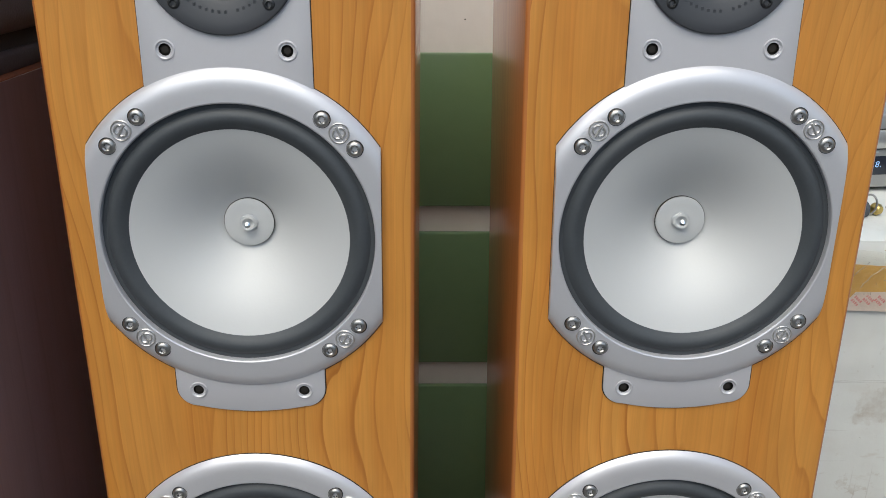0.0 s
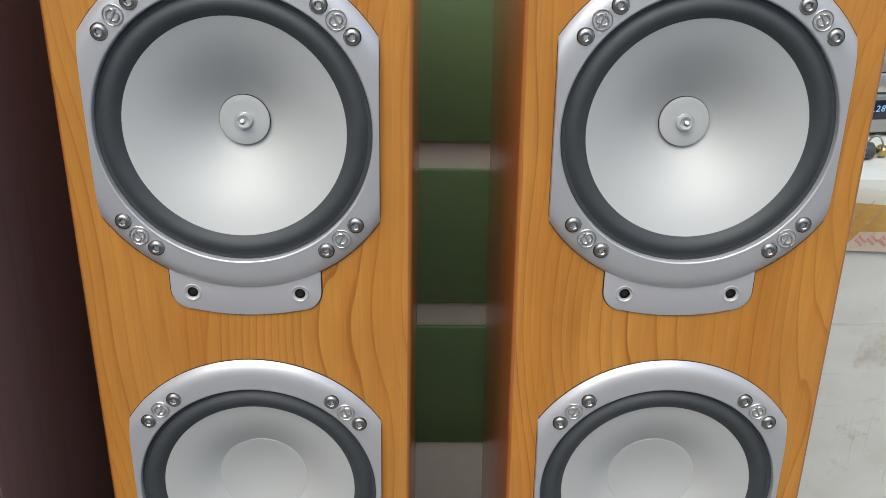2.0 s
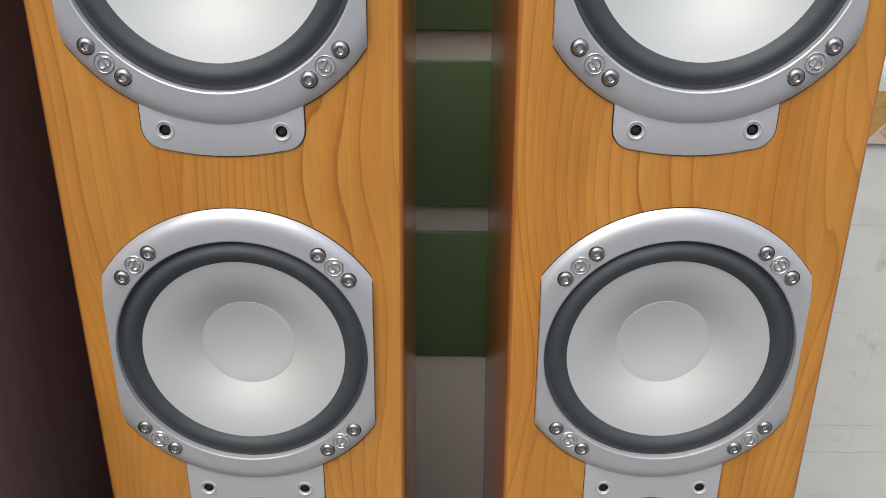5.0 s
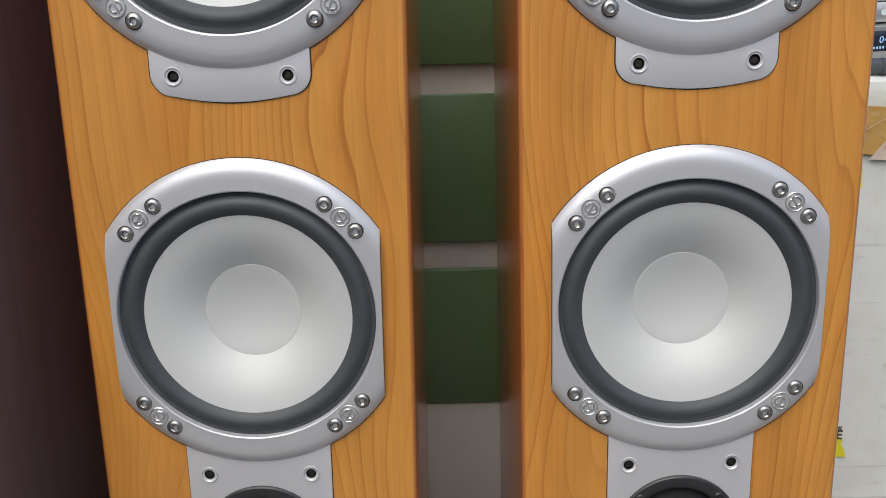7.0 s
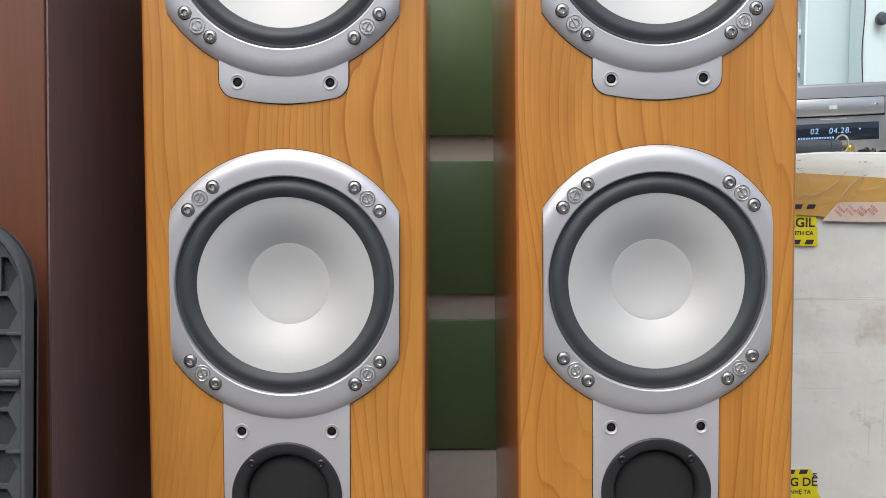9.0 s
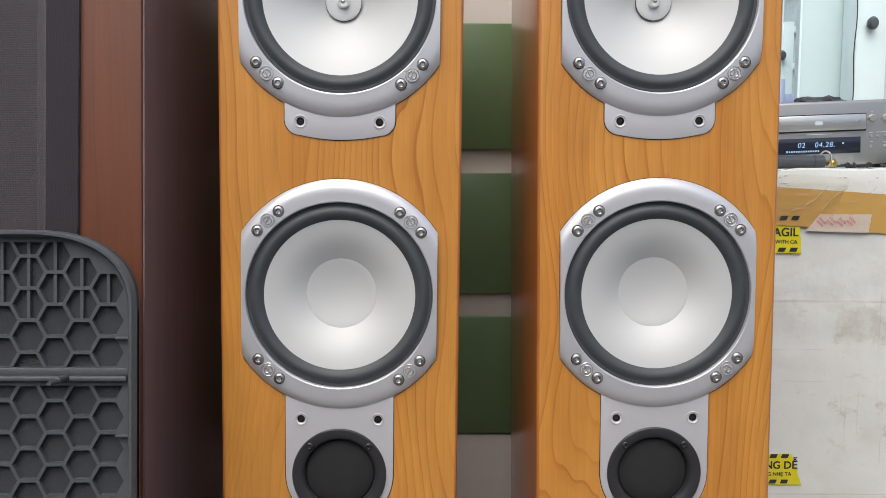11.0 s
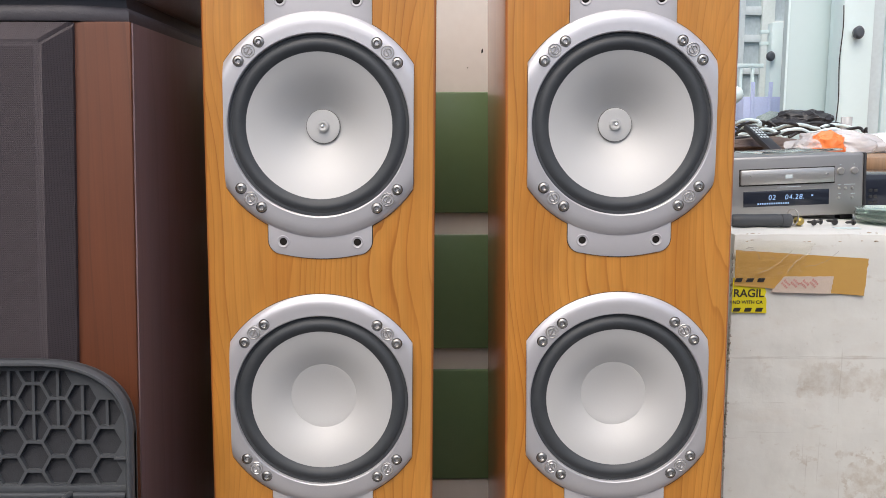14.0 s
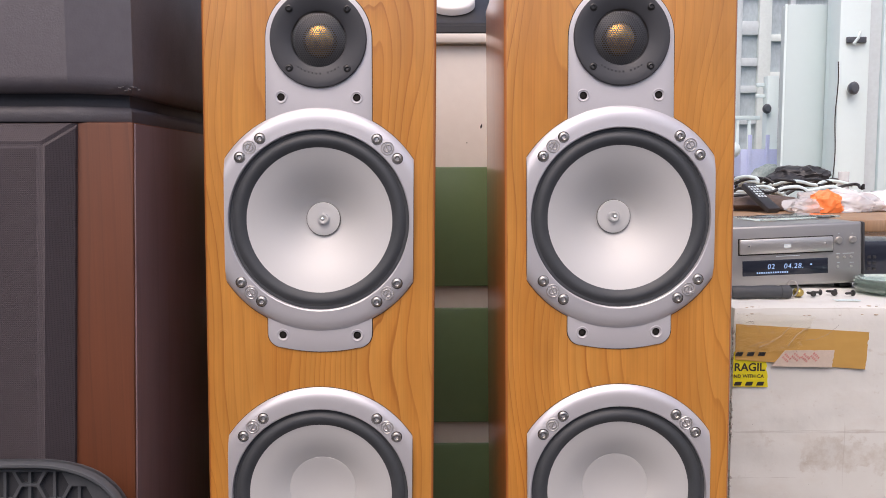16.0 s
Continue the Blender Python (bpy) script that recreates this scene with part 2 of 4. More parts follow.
def woven(name, base, hole, pitch):
    """Coarse dark cloth with small pin holes in staggered rows."""
    m = mat(name, base, 0.75, 0.0, 0.5, 60, [c * 0.72 for c in base])
    n, l = m.node_tree.nodes, m.node_tree.links
    b = n["Principled BSDF"]
    last = b.inputs["Base Color"].links[0].from_socket
    tc, sep = n.new("ShaderNodeTexCoord"), n.new("ShaderNodeSeparateXYZ")
    l.new(tc.outputs["Object"], sep.inputs[0])
    k = math.tau / pitch
    u = math_node(n, l, "SINE", math_node(n, l, "MULTIPLY", math_node(n, l, "ADD", sep.outputs[0], sep.outputs[2]), k * 0.5), 0)
    v = math_node(n, l, "SINE", math_node(n, l, "MULTIPLY", math_node(n, l, "SUBTRACT", sep.outputs[0], sep.outputs[2]), k * 0.5), 0)
    w = math_node(n, l, "MULTIPLY", u, v)
    r, mx, bp = n.new("ShaderNodeMapRange"), n.new("ShaderNodeMix"), n.new("ShaderNodeBump")
    r.inputs["From Min"].default_value, r.inputs["From Max"].default_value = 0.25, 0.75
    l.new(w, r.inputs["Value"])
    mx.data_type = "RGBA"
    mx.inputs["B"].default_value = (*hole, 1)
    l.new(r.outputs[0], mx.inputs["Factor"])
    l.new(last, mx.inputs["A"])
    l.new(mx.outputs["Result"], b.inputs["Base Color"])
    bp.inputs["Strength"].default_value, bp.inputs["Distance"].default_value, bp.invert = 0.5, 0.0006, True
    l.new(r.outputs[0], bp.inputs["Height"])
    l.new(bp.outputs[0], b.inputs["Normal"])
    return m


GRILLE_CLOTH = woven("dark_grille_cloth", (0.074, 0.060, 0.066), (0.046, 0.037, 0.041), 0.0016)
VINYL = mat("black_vinyl", (0.158, 0.146, 0.158), 0.5, 0.0, 0.4, 15, (0.11, 0.096, 0.105), 0.15, 700, rough_vary=0.08)
SCUFF = mat("torn_vinyl", (0.085, 0.078, 0.082), 0.8, 0.0, 0.4, 300)
LIP = mat("darker_black_vinyl", (0.092, 0.086, 0.094), 0.55, 0.0, 0.5, 25, (0.065, 0.06, 0.066), 0.15, 700)
# Blue-black colour carries the shade inside the hollow moulding.
SHADED_HOLLOW = mat("shaded_hollow_vinyl", (0.026, 0.028, 0.036), 0.6, 0.0, 0.4, 20, (0.018, 0.019, 0.024), 0.1, 500)
HEX_PLASTIC = mat("dark_grey_plastic", (0.088, 0.094, 0.101), 0.44, 0.0, 0.5, 30, (0.062, 0.068, 0.074), 0.1, 300)
HEX_CLOTH = mat("black_backing_cloth", (0.042, 0.044, 0.050), 0.85, 0.0, 0.3, 300, None, 0.2, 900)
FOAM = foam("white_polystyrene")
STAIN = mat("brown_stain", (0.42, 0.33, 0.23), 0.8, 0.0, 0.7, 90, (0.62, 0.57, 0.49), 0.3, 160)
GRIME = mat("grime_on_foam", (0.58, 0.55, 0.50), 0.85, 0.0, 1.0, 90, (0.22, 0.185, 0.155), 0.3, 160)
TAPE = mat("brown_packing_tape", (0.57, 0.345, 0.10), 0.22, 0.0, 0.4, 12, (0.50, 0.30, 0.09), 0.15, 50)
PAPER = mat("white_paper", (0.64, 0.54, 0.45), 0.7, 0.0, 0.2, 60)
PINK = mat("red_print", (0.55, 0.20, 0.18), 0.7, 0.0, 0.5, 200, (0.7, 0.5, 0.45))
YELLOW = mat("yellow_label", (0.76, 0.66, 0.02), 0.35, 0.0, 0.2, 40, (0.66, 0.55, 0.02))
INK = mat("black_ink", (0.03, 0.028, 0.025), 0.5, 0.0, 0.2, 100)
ALU = mat("brushed_grey_aluminium", (0.355, 0.352, 0.345), 0.38, 0.6, 0.2, 20, (0.37, 0.365, 0.355), 0.05, 400, stretch=(1, 1, 20))
ALU_LIGHT = mat("light_aluminium", (0.64, 0.62, 0.59), 0.30, 0.8, 0.1, 40)
SMOKE = mat("display_window", (0.018, 0.022, 0.034), 0.12, 0.0, 0.2, 30)
WHITE = mat("white_enamel", (0.73, 0.87, 0.87), 0.35, 0.0, 0.2, 8, (0.66, 0.77, 0.77), 0.04, 100)
WHITE_PLASTIC = mat("white_plastic", (0.80, 0.79, 0.78), 0.4, 0.0, 0.15, 30, (0.74, 0.73, 0.72))
PALE = mat("pale_green_grey_panel", (0.62, 0.76, 0.78), 0.4, 0.0, 0.3, 4, (0.57, 0.70, 0.72), 0.03, 80)
PALE_DOOR = mat("grey_green_door_paint", (0.55, 0.67, 0.675), 0.4, 0.0, 0.3, 4, (0.51, 0.62, 0.63), 0.03, 80)
SLATE = mat("slate_grey_plastic", (0.085, 0.098, 0.115), 0.4, 0.0, 0.3, 60)
GREY = mat("grey_frame", (0.62, 0.70, 0.72), 0.45, 0.0, 0.2, 10)
CREAM_FRAME = mat("cream_frame_paint", (0.73, 0.82, 0.80), 0.45, 0.0, 0.2, 10)
LILAC = mat("lilac_plastic", (0.58, 0.66, 0.93), 0.4, 0.0, 0.2, 20)
ORANGE = mat("orange_bag", (0.95, 0.24, 0.06), 0.4, 0.0, 0.3, 60, (0.95, 0.36, 0.14), 0.3, 90)
FILM = mat("milky_plastic_film", (0.88, 0.89, 0.92), 0.18, 0.0, 0.2, 60, (0.66, 0.62, 0.66), 0.4, 90)
BROWN_CLOTH = mat("dark_brown_cloth", (0.13, 0.095, 0.08), 0.75, 0.0, 0.5, 40, (0.09, 0.066, 0.056), 0.3, 300)
LEAF = mat("green_fabric", (0.24, 0.33, 0.30), 0.7, 0.0, 0.9, 22, (0.50, 0.56, 0.56))
FLOOR = mat("grey_floor_tile", (0.14, 0.134, 0.128), 0.45, 0.0, 0.4, 4, (0.11, 0.105, 0.10), 0.05, 60)
WALL = mat("plaster_wall", (0.58, 0.56, 0.52), 0.7, 0.0, 0.3, 3, (0.48, 0.46, 0.42), 0.1, 60)
GROUND = mat("yard_concrete", (0.065, 0.062, 0.058), 0.8, 0.0, 0.5, 2, (0.05, 0.047, 0.044), 0.2, 30)
# Paler blotches in the opaque pane colour stand for reflections.
PANE = mat("grey_window_pane", (0.38, 0.46, 0.49), 0.25, 0.0, 0.7, 7, (0.58, 0.67, 0.71), stretch=(1.6, 1, 0.8))
CABLE = mat("black_cable", (0.025, 0.025, 0.027), 0.45, 0.0, 0.2, 60)
BRASS = mat("worn_brass", (0.60, 0.45, 0.15), 0.35, 1.0, 0.3, 100)


def glass(name, tint, rough=0.03, amount=1.0, ior=1.45):
    m = bpy.data.materials.new(name)
    m.use_nodes = True
    b = m.node_tree.nodes["Principled BSDF"]
    b.inputs["Base Color"].default_value = (*tint, 1)
    b.inputs["Roughness"].default_value, b.inputs["Transmission Weight"].default_value, b.inputs["IOR"].default_value = rough, amount, ior
    return m


GLASS = glass("pale_green_glass", (0.90, 0.97, 0.94), 0.03, 1.0, 1.18)
DISH_GLASS = glass("cloudy_green_glass", (0.80, 0.92, 0.86), 0.06, 0.85)
FILM_CLEAR = glass("thin_plastic_film", (0.97, 0.97, 0.97), 0.22, 0.62, 1.25)
CLEAR_TAPE = glass("clear_tape", (0.98, 0.97, 0.94), 0.05)
CREASE = glass("tape_crease_glint", (0.98, 0.95, 0.88), 0.15, 0.72)


def glow(name, colour, strength):
    m = bpy.data.materials.new(name)
    m.use_nodes = True
    b = m.node_tree.nodes["Principled BSDF"]
    b.inputs["Base Color"].default_value = (0.02, 0.03, 0.05, 1)
    b.inputs["Emission Color"].default_value, b.inputs["Emission Strength"].default_value = (*colour, 1), strength
    return m


DIGITS = glow("display_digits", (0.40, 0.62, 1.0), 0.85)


# ---- mesh helpers ----
def part(name, bm, material, parent=None, label="", smooth=40, second=None):
    """Links a bmesh as one mesh object, under a thing or a part."""
    bmesh.ops.recalc_face_normals(bm, faces=bm.faces)
    me = bpy.data.meshes.new(name)
    bm.to_mesh(me)
    bm.free()
    if smooth:
        for p in me.polygons:
            p.use_smooth = True
        me.set_sharp_from_angle(angle=radians(smooth))
    me.materials.append(material)
    if second is not None:
        me.materials.append(second)
    ob = new(name, me)
    if parent is not None:
        ob.parent = parent
    if label:
        ob["label"] = label
    return ob


def twin(ob, m, parent=None):
    """The same part again, on the same mesh, at the pose m."""
    o = ob.copy()
    scene.collection.objects.link(o)
    o.parent = parent if parent is not None else ob.parent
    o.matrix_basis = m
    return o


def empty(name, m, label, category, group="", kind=""):
    ob = new(name)
    ob.empty_display_size = 0.05
    ob.matrix_basis = m
    return tagged(ob, label, category, group, kind)


def lathe(profile, seg=64, bm=None, at=(0, 0, 0), wobble=None):
    """Turns (radius, depth) round the y axis; a radius of 0 closes the end."""
    bm = bm or bmesh.new()
    rings = []
    for k, (r, y) in enumerate(profile):
        if r == 0:
            rings.append([bm.verts.new((at[0], at[1] + y, at[2]))])
            continue
        ring = []
        for i in range(seg):
            a = math.tau * i / seg
            rr = r * (wobble(k, a) if wobble else 1)
            ring.append(bm.verts.new((at[0] + rr * math.cos(a), at[1] + y, at[2] + rr * math.sin(a))))
        rings.append(ring)
    for a, b in zip(rings, rings[1:]):
        for i in range(seg):
            j = (i + 1) % seg
            if len(a) == 1:
                bm.faces.new((a[0], b[i], b[j]))
            elif len(b) == 1:
                bm.faces.new((a[i], b[0], a[j]))
            else:
                bm.faces.new((a[i], b[i], b[j], a[j]))
    return bm


def circle(cx, cz, r, n=48):
    return [(cx + r * math.cos(math.tau * i / n), cz + r * math.sin(math.tau * i / n)) for i in range(n)]


def sheet(outer, holes, front, back, bevel=0.0, steps=1):
    """A plate in the x-z plane with holes through it, its outer edge rounded towards the front."""
    bm = bmesh.new()

    def loop(pts, y):
        return [bm.verts.new((x, y, z)) for x, z in pts]

    def edges(vs):
        return [bm.edges.new((vs[i], vs[(i + 1) % len(vs)])) for i in range(len(vs))]

    def wall(a, b):
        for i in range(len(a)):
            j = (i + 1) % len(a)
            bm.faces.new((a[i], a[j], b[j], b[i]))

    def inset(pts, d):
        out = []
        for i, p in enumerate(pts):
            a, c = Vector(pts[i - 1]), Vector(pts[(i + 1) % len(pts)])
            p = Vector(p)
            e1, e2 = (p - a).normalized(), (c - p).normalized()
            n1, n2 = Vector((-e1.y, e1.x)), Vector((-e2.y, e2.x))
            q = (n1 + n2)
            q = q.normalized() * (d / max(0.3, q.normalized().dot(n1)))
            out.append(tuple(p + q))
        return out

    rims = []
    if bevel:
        for s in range(steps + 1):
            a = math.pi / 2 * s / steps
            rims.append(loop(inset(outer, bevel * (1 - math.sin(a))), front + bevel * (1 - math.cos(a))))
    else:
        rims.append(loop(outer, front))
    es = edges(rims[0])
    tops = []
    for h in holes:
        tops.append(loop(h, front))
        es += edges(tops[-1])
    bmesh.ops.triangle_fill(bm, use_beauty=True, use_dissolve=False, edges=es)
    for a, b in zip(rims, rims[1:]):
        wall(a, b)
    wall(rims[-1], loop(outer, back))
    for h, top in zip(holes, tops):
        wall(top, loop(h, back))
    return bm


def box(x0, x1, y0, y1, z0, z1, bevel=0.0, seg=2, bm=None):
    bm2 = bmesh.new()
    bmesh.ops.create_cube(bm2, size=1, matrix=Matrix.Translation(((x0 + x1) / 2, (y0 + y1) / 2, (z0 + z1) / 2)) @ Matrix.Diagonal((x1 - x0, y1 - y0, z1 - z0, 1)))
    if bevel:
        bmesh.ops.bevel(bm2, geom=bm2.edges[:], offset=bevel, segments=seg, profile=0.5, affect="EDGES")
    if bm is None:
        return bm2
    me = bpy.data.meshes.new("join")
    bm2.to_mesh(me)
    bm2.free()
    bm.from_mesh(me)
    bpy.data.meshes.remove(me)
    return bm


def tube(pts, r, seg=8, bm=None):
    """A round rod along points."""
    bm = bm or bmesh.new()
    pts = [Vector(p) for p in pts]
    rings, up = [], Vector((0.3, 0.2, 1)).normalized()
    for i, p in enumerate(pts):
        d = (pts[min(i + 1, len(pts) - 1)] - pts[max(i - 1, 0)]).normalized()
        s = d.cross(up)
        s = s.normalized() if s.length > 1e-4 else Vector((1, 0, 0))
        t = s.cross(d)
        rings.append([bm.verts.new(p + r * (math.cos(math.tau * k / seg) * s + math.sin(math.tau * k / seg) * t)) for k in range(seg)])
    for a, b in zip(rings, rings[1:]):
        for k in range(seg):
            bm.faces.new((a[k], a[(k + 1) % seg], b[(k + 1) % seg], b[k]))
    bm.faces.new(rings[0])
    bm.faces.new(rings[-1][::-1])
    return bm


def words(name, text, size, x, y, z, material, parent, depth=0.0002, shear=0.0, align="LEFT", stretch=1.0, spacing=1.0, bold=0.0):
    c = bpy.data.curves.new(name, "FONT")
    c.body, c.size, c.extrude, c.shear, c.align_x, c.space_character = text, size, depth, shear, align, spacing
    c.offset = bold
    c.materials.append(material)
    ob = new(name, c)
    ob.matrix_basis = pose(x, y, z, 90, 0, 0) @ Matrix.Diagonal((stretch, 1, 1, 1))
    ob.parent = parent
    return ob


def rounded(x0, x1, z0, z1, radii, n=8):
    """An outline with rounded corners, counter-clockwise from the lower left; radii: ll, lr, ur, ul."""
    out = []
    for (cx, cz, a0), r in zip(((x0, z0, 180), (x1, z0, 270), (x1, z1, 0), (x0, z1, 90)), radii):
        sx, sz = (1 if cx == x0 else -1), (1 if cz == z0 else -1)
        for i in range(n + 1):
            a = radians(a0 + 90 * i / n)
            out.append((cx + sx * r + r * math.cos(a), cz + sz * r + r * math.sin(a)))
    return out


# ---- the setting ----
def setting():
    tagged(part("ground", box(-30, 30, -40, 40, -0.3, -0.06), GROUND, label="grey concrete yard"), "grey weathered concrete yard ground", "ground", kind="structure")
    tagged(part("floor", box(-2.2, 3.6, -1.6, 3.6, -0.06, 0.0), FLOOR), "grey tiled floor slab under the loudspeakers", "floor", kind="structure")
    # Added wall, out of view, that holds low sky light off the lower parts.
    tagged(part("wall_south", box(-2.2, 3.6, -1.66, -1.6, 0, 1.12), WALL), "low plain unseen wall, added to cut sky light low down", "wall", kind="structure")
    tagged(part("wall_left", box(-2.32, -2.2, -1.6, 3.6, 0, 2.7), WALL), "plain plastered side wall", "wall", kind="structure")
    tagged(part("wall_right", box(3.6, 3.72, -1.6, 3.6, 0, 2.7), WALL), "plain plastered side wall", "wall", kind="structure")
    tagged(part("wall_north", box(-2.2, 0.62, 3.0, 3.12, 0, 2.7), WALL), "plain plastered rear wall", "wall", kind="structure")


setting()


# ---- the pair of floor-standing loudspeakers ----
W1Z, W2Z, TWZ, PTZ, TOP = 0.7043, 0.4742, 0.8498, 0.3293, 0.918
HALF = 0.0944


def screw(r=0.0041):
    """A round head with a star-shaped socket, sunk into a counterbore; the socket and the bore carry the second, darker
    material as their shade.
    """
    def star(k, a):
        return 1 + 0.20 * math.cos(6 * a) if k in (1, 2) else 1
    bm = lathe([(0, 0.0002), (r * 0.34, 0.0002), (r * 0.42, -0.0013), (r * 0.55, -0.0017), (r * 0.80, -0.0015), (r * 0.95, -0.0009), (r, -0.0002), (r * 1.02, -0.0001), (r * 1.11, -0.0004), (r * 1.13, 0.0006)], 24, wobble=star)
    for f in bm.faces:
        c = f.calc_center_median()
        d = math.hypot(c.x, c.z)
        f.material_index = 1 if d < r * 0.40 or d > r * 1.0 else 0
    return bm


def badge():
    """A flush round field with a thin raised ring and an embossed sign of a bar between two bows."""
    bm = lathe([(0, -0.0003), (0.0046, -0.0003), (0.0051, 0.0003)], 28)
    field = set(bm.faces)
    tube([(0.0051 * math.cos(math.tau * i / 28), -0.0004, 0.0051 * math.sin(math.tau * i / 28)) for i in range(29)], 0.00038, 6, bm)
    tube([(0, -0.0006, -0.0035), (0, -0.0006, 0.0035)], 0.00055, 6, bm)
    for s in (-1, 1):
        tube([(s * (0.0010 + 0.0022 * math.sin(math.pi * i / 10)), -0.0006, -0.0024 * math.cos(math.pi * i / 10)) for i in range(11)], 0.00055, 6, bm)
    # Brighter metal on ring and sign imitates light on the embossed edges.
    for f in set(bm.faces) - field:
        f.material_index = 1
    return bm


def woofer_frame():
    """A round frame cut flat at both sides, with a lip inside and a rounded outer slope."""
    bm = bmesh.new()
    R, flat = 0.0916, 0.0766
    prof = [(0.0732, 0.003), (0.0732, -0.0040), (0.0735, -0.0050), (0.0742, -0.0054), (0.0760, -0.0053), (0.0800, -0.0053), (0.0835, -0.0051), (0.0858, -0.0046), (0.0878, -0.0038), (0.0895, -0.0028), (0.0907, -0.0016), (R, -0.0004)]
    c = math.acos(flat / R)
    angles = sorted({round(math.tau * i / 112, 6) for i in range(112)} | {round(a % math.tau, 6) for a in (c, -c, math.pi - c, math.pi + c)})
    rings = []
    for a in angles:
        cut = min(R, flat / max(1e-6, abs(math.cos(a))))
        ring, last = [], -0.0056
        for r, y in prof:
            if r > cut:
                r0, y0 = prof[max(0, [q for q, _ in prof].index(r) - 1)]
                if r0 < cut:
                    y = y0 + (y - y0) * (cut - r0) / (r - r0)
                    last = y
                else:
                    y = last
                r = cut
            ring.append(bm.verts.new((r * math.cos(a), y, r * math.sin(a))))
        ring.append(bm.verts.new((cut * math.cos(a), 0.0, cut * math.sin(a))))
        rings.append(ring)
    for i in range(len(rings)):
        a, b = rings[i], rings[(i + 1) % len(rings)]
        for k in range(len(a) - 1):
            bm.faces.new((a[k], a[k + 1], b[k + 1], b[k]))
    bmesh.ops.remove_doubles(bm, verts=bm.verts, dist=1e-6)
    return bm


def curve_profile(r0, y0, r1, y1, sag, n=10):
    return [(r0 + (r1 - r0) * i / n, y0 + (y1 - y0) * i / n + sag * math.sin(math.pi * i / n)) for i in range(n + 1)]


def add_woofer(speaker, z, plug):
    frame_ob = part("woofer", woofer_frame(), SILVER, speaker, "silver woofer frame cut flat at its sides", 25)
    frame_ob.matrix_basis = pose(0, 0, z)
    part("gap_ring", sheet(outline_clip(0.0918, 0.0768), [circle(0, 0, 0.0738, 64)], -0.0006, 0.0), GAP, frame_ob)
    part("surround", lathe([(0.0738, -0.0016), (0.0715, -0.0020), (0.0707, -0.0018), (0.0698, -0.0026), (0.0680, -0.0042), (0.0657, -0.0048), (0.0634, -0.0042), (0.0614, -0.0028), (0.0603, -0.0016), (0.0592, -0.0010)], 96), RUBBER, frame_ob, "black rubber surround")
    if plug:
        part("cone", lathe(curve_profile(0.0597, -0.0012, 0.019, 0.0236, -0.0036, 16) + [(0.0168, 0.0250), (0.0150, 0.0258), (0.0120, 0.0262)], 96), CONE, frame_ob, "matt silver metal cone", 60)
        part("phase_plug", lathe([(0.0141, 0.030), (0.0141, 0.0242), (0.0139, 0.0234), (0.0134, 0.0231), (0.0090, 0.0236), (0.0050, 0.0234), (0, 0.0234)], 48), CONE, frame_ob, "silver disc-shaped phase plug")
        # Added ring in darker silver, as shade round the tip's base.
        part("tip_groove", lathe([(0.0054, 0.0233), (0.0051, 0.02325), (0.0047, 0.0237)], 32), SILVER_DARK, frame_ob)
        # Near-black ring stands for the shadow along the plug's edge.
        part("plug_gap", lathe([(0.0141, 0.0262), (0.0144, 0.0246), (0.0141, 0.0242)], 48), GAP, frame_ob)
        part("plug_tip", lathe([(0.0048, 0.0244), (0.0047, 0.0228), (0.0043, 0.0206), (0.0035, 0.0187), (0.0024, 0.0172), (0.0012, 0.0162), (0.0005, 0.0158), (0, 0.0157)], 32), CHROME, frame_ob, "pointed polished metal tip", 60)
    else:
        part("cone", lathe(curve_profile(0.0597, -0.0012, 0.0279, 0.0112, -0.0022, 14) + [(0.0277, 0.0110)], 96), CONE, frame_ob, "matt silver dished metal cone", 60)
        part("dust_cap", lathe([(0.0278, 0.0112), (0.0272, 0.01125), (0.0225, 0.0122), (0.018, 0.0132), (0.0135, 0.0140), (0.009, 0.0145), (0.0045, 0.0148), (0, 0.0149)], 64), CONE, frame_ob, "shallow dished silver centre cap", 60)
    s0 = part("screw", screw(), STEEL, frame_ob, second=DARK_STEEL)
    b0 = part("badge", badge(), SILVER, frame_ob, "round embossed silver emblem", second=ALU_LIGHT)
    first = True
    for sx in (-1, 1):
        for sz in (-1, 1):
            places = [(0.0635, 0.0507, s0), (0.0470, 0.0660, s0), (0.0556, 0.0589, b0)]
            for px, pz, src in places:
                m = pose(sx * px, -0.0051, sz * pz, 0, -28 * sx * sz if src is b0 else 25 * sx * sz + 4000 * px)
                if first or (src is b0 and b0.matrix_basis == Matrix.Identity(4)):
                    src.matrix_basis = m
                    first = False
                else:
                    twin(src, m)
    return frame_ob


def outline_clip(R, flat, n=96):
    return [(max(-flat, min(flat, R * math.cos(math.tau * i / n))), R * math.sin(math.tau * i / n) if abs(R * math.cos(math.tau * i / n)) <= flat else math.copysign(min(abs(R * math.sin(math.tau * i / n)), 1), math.sin(math.tau * i / n))) for i in range(n)]


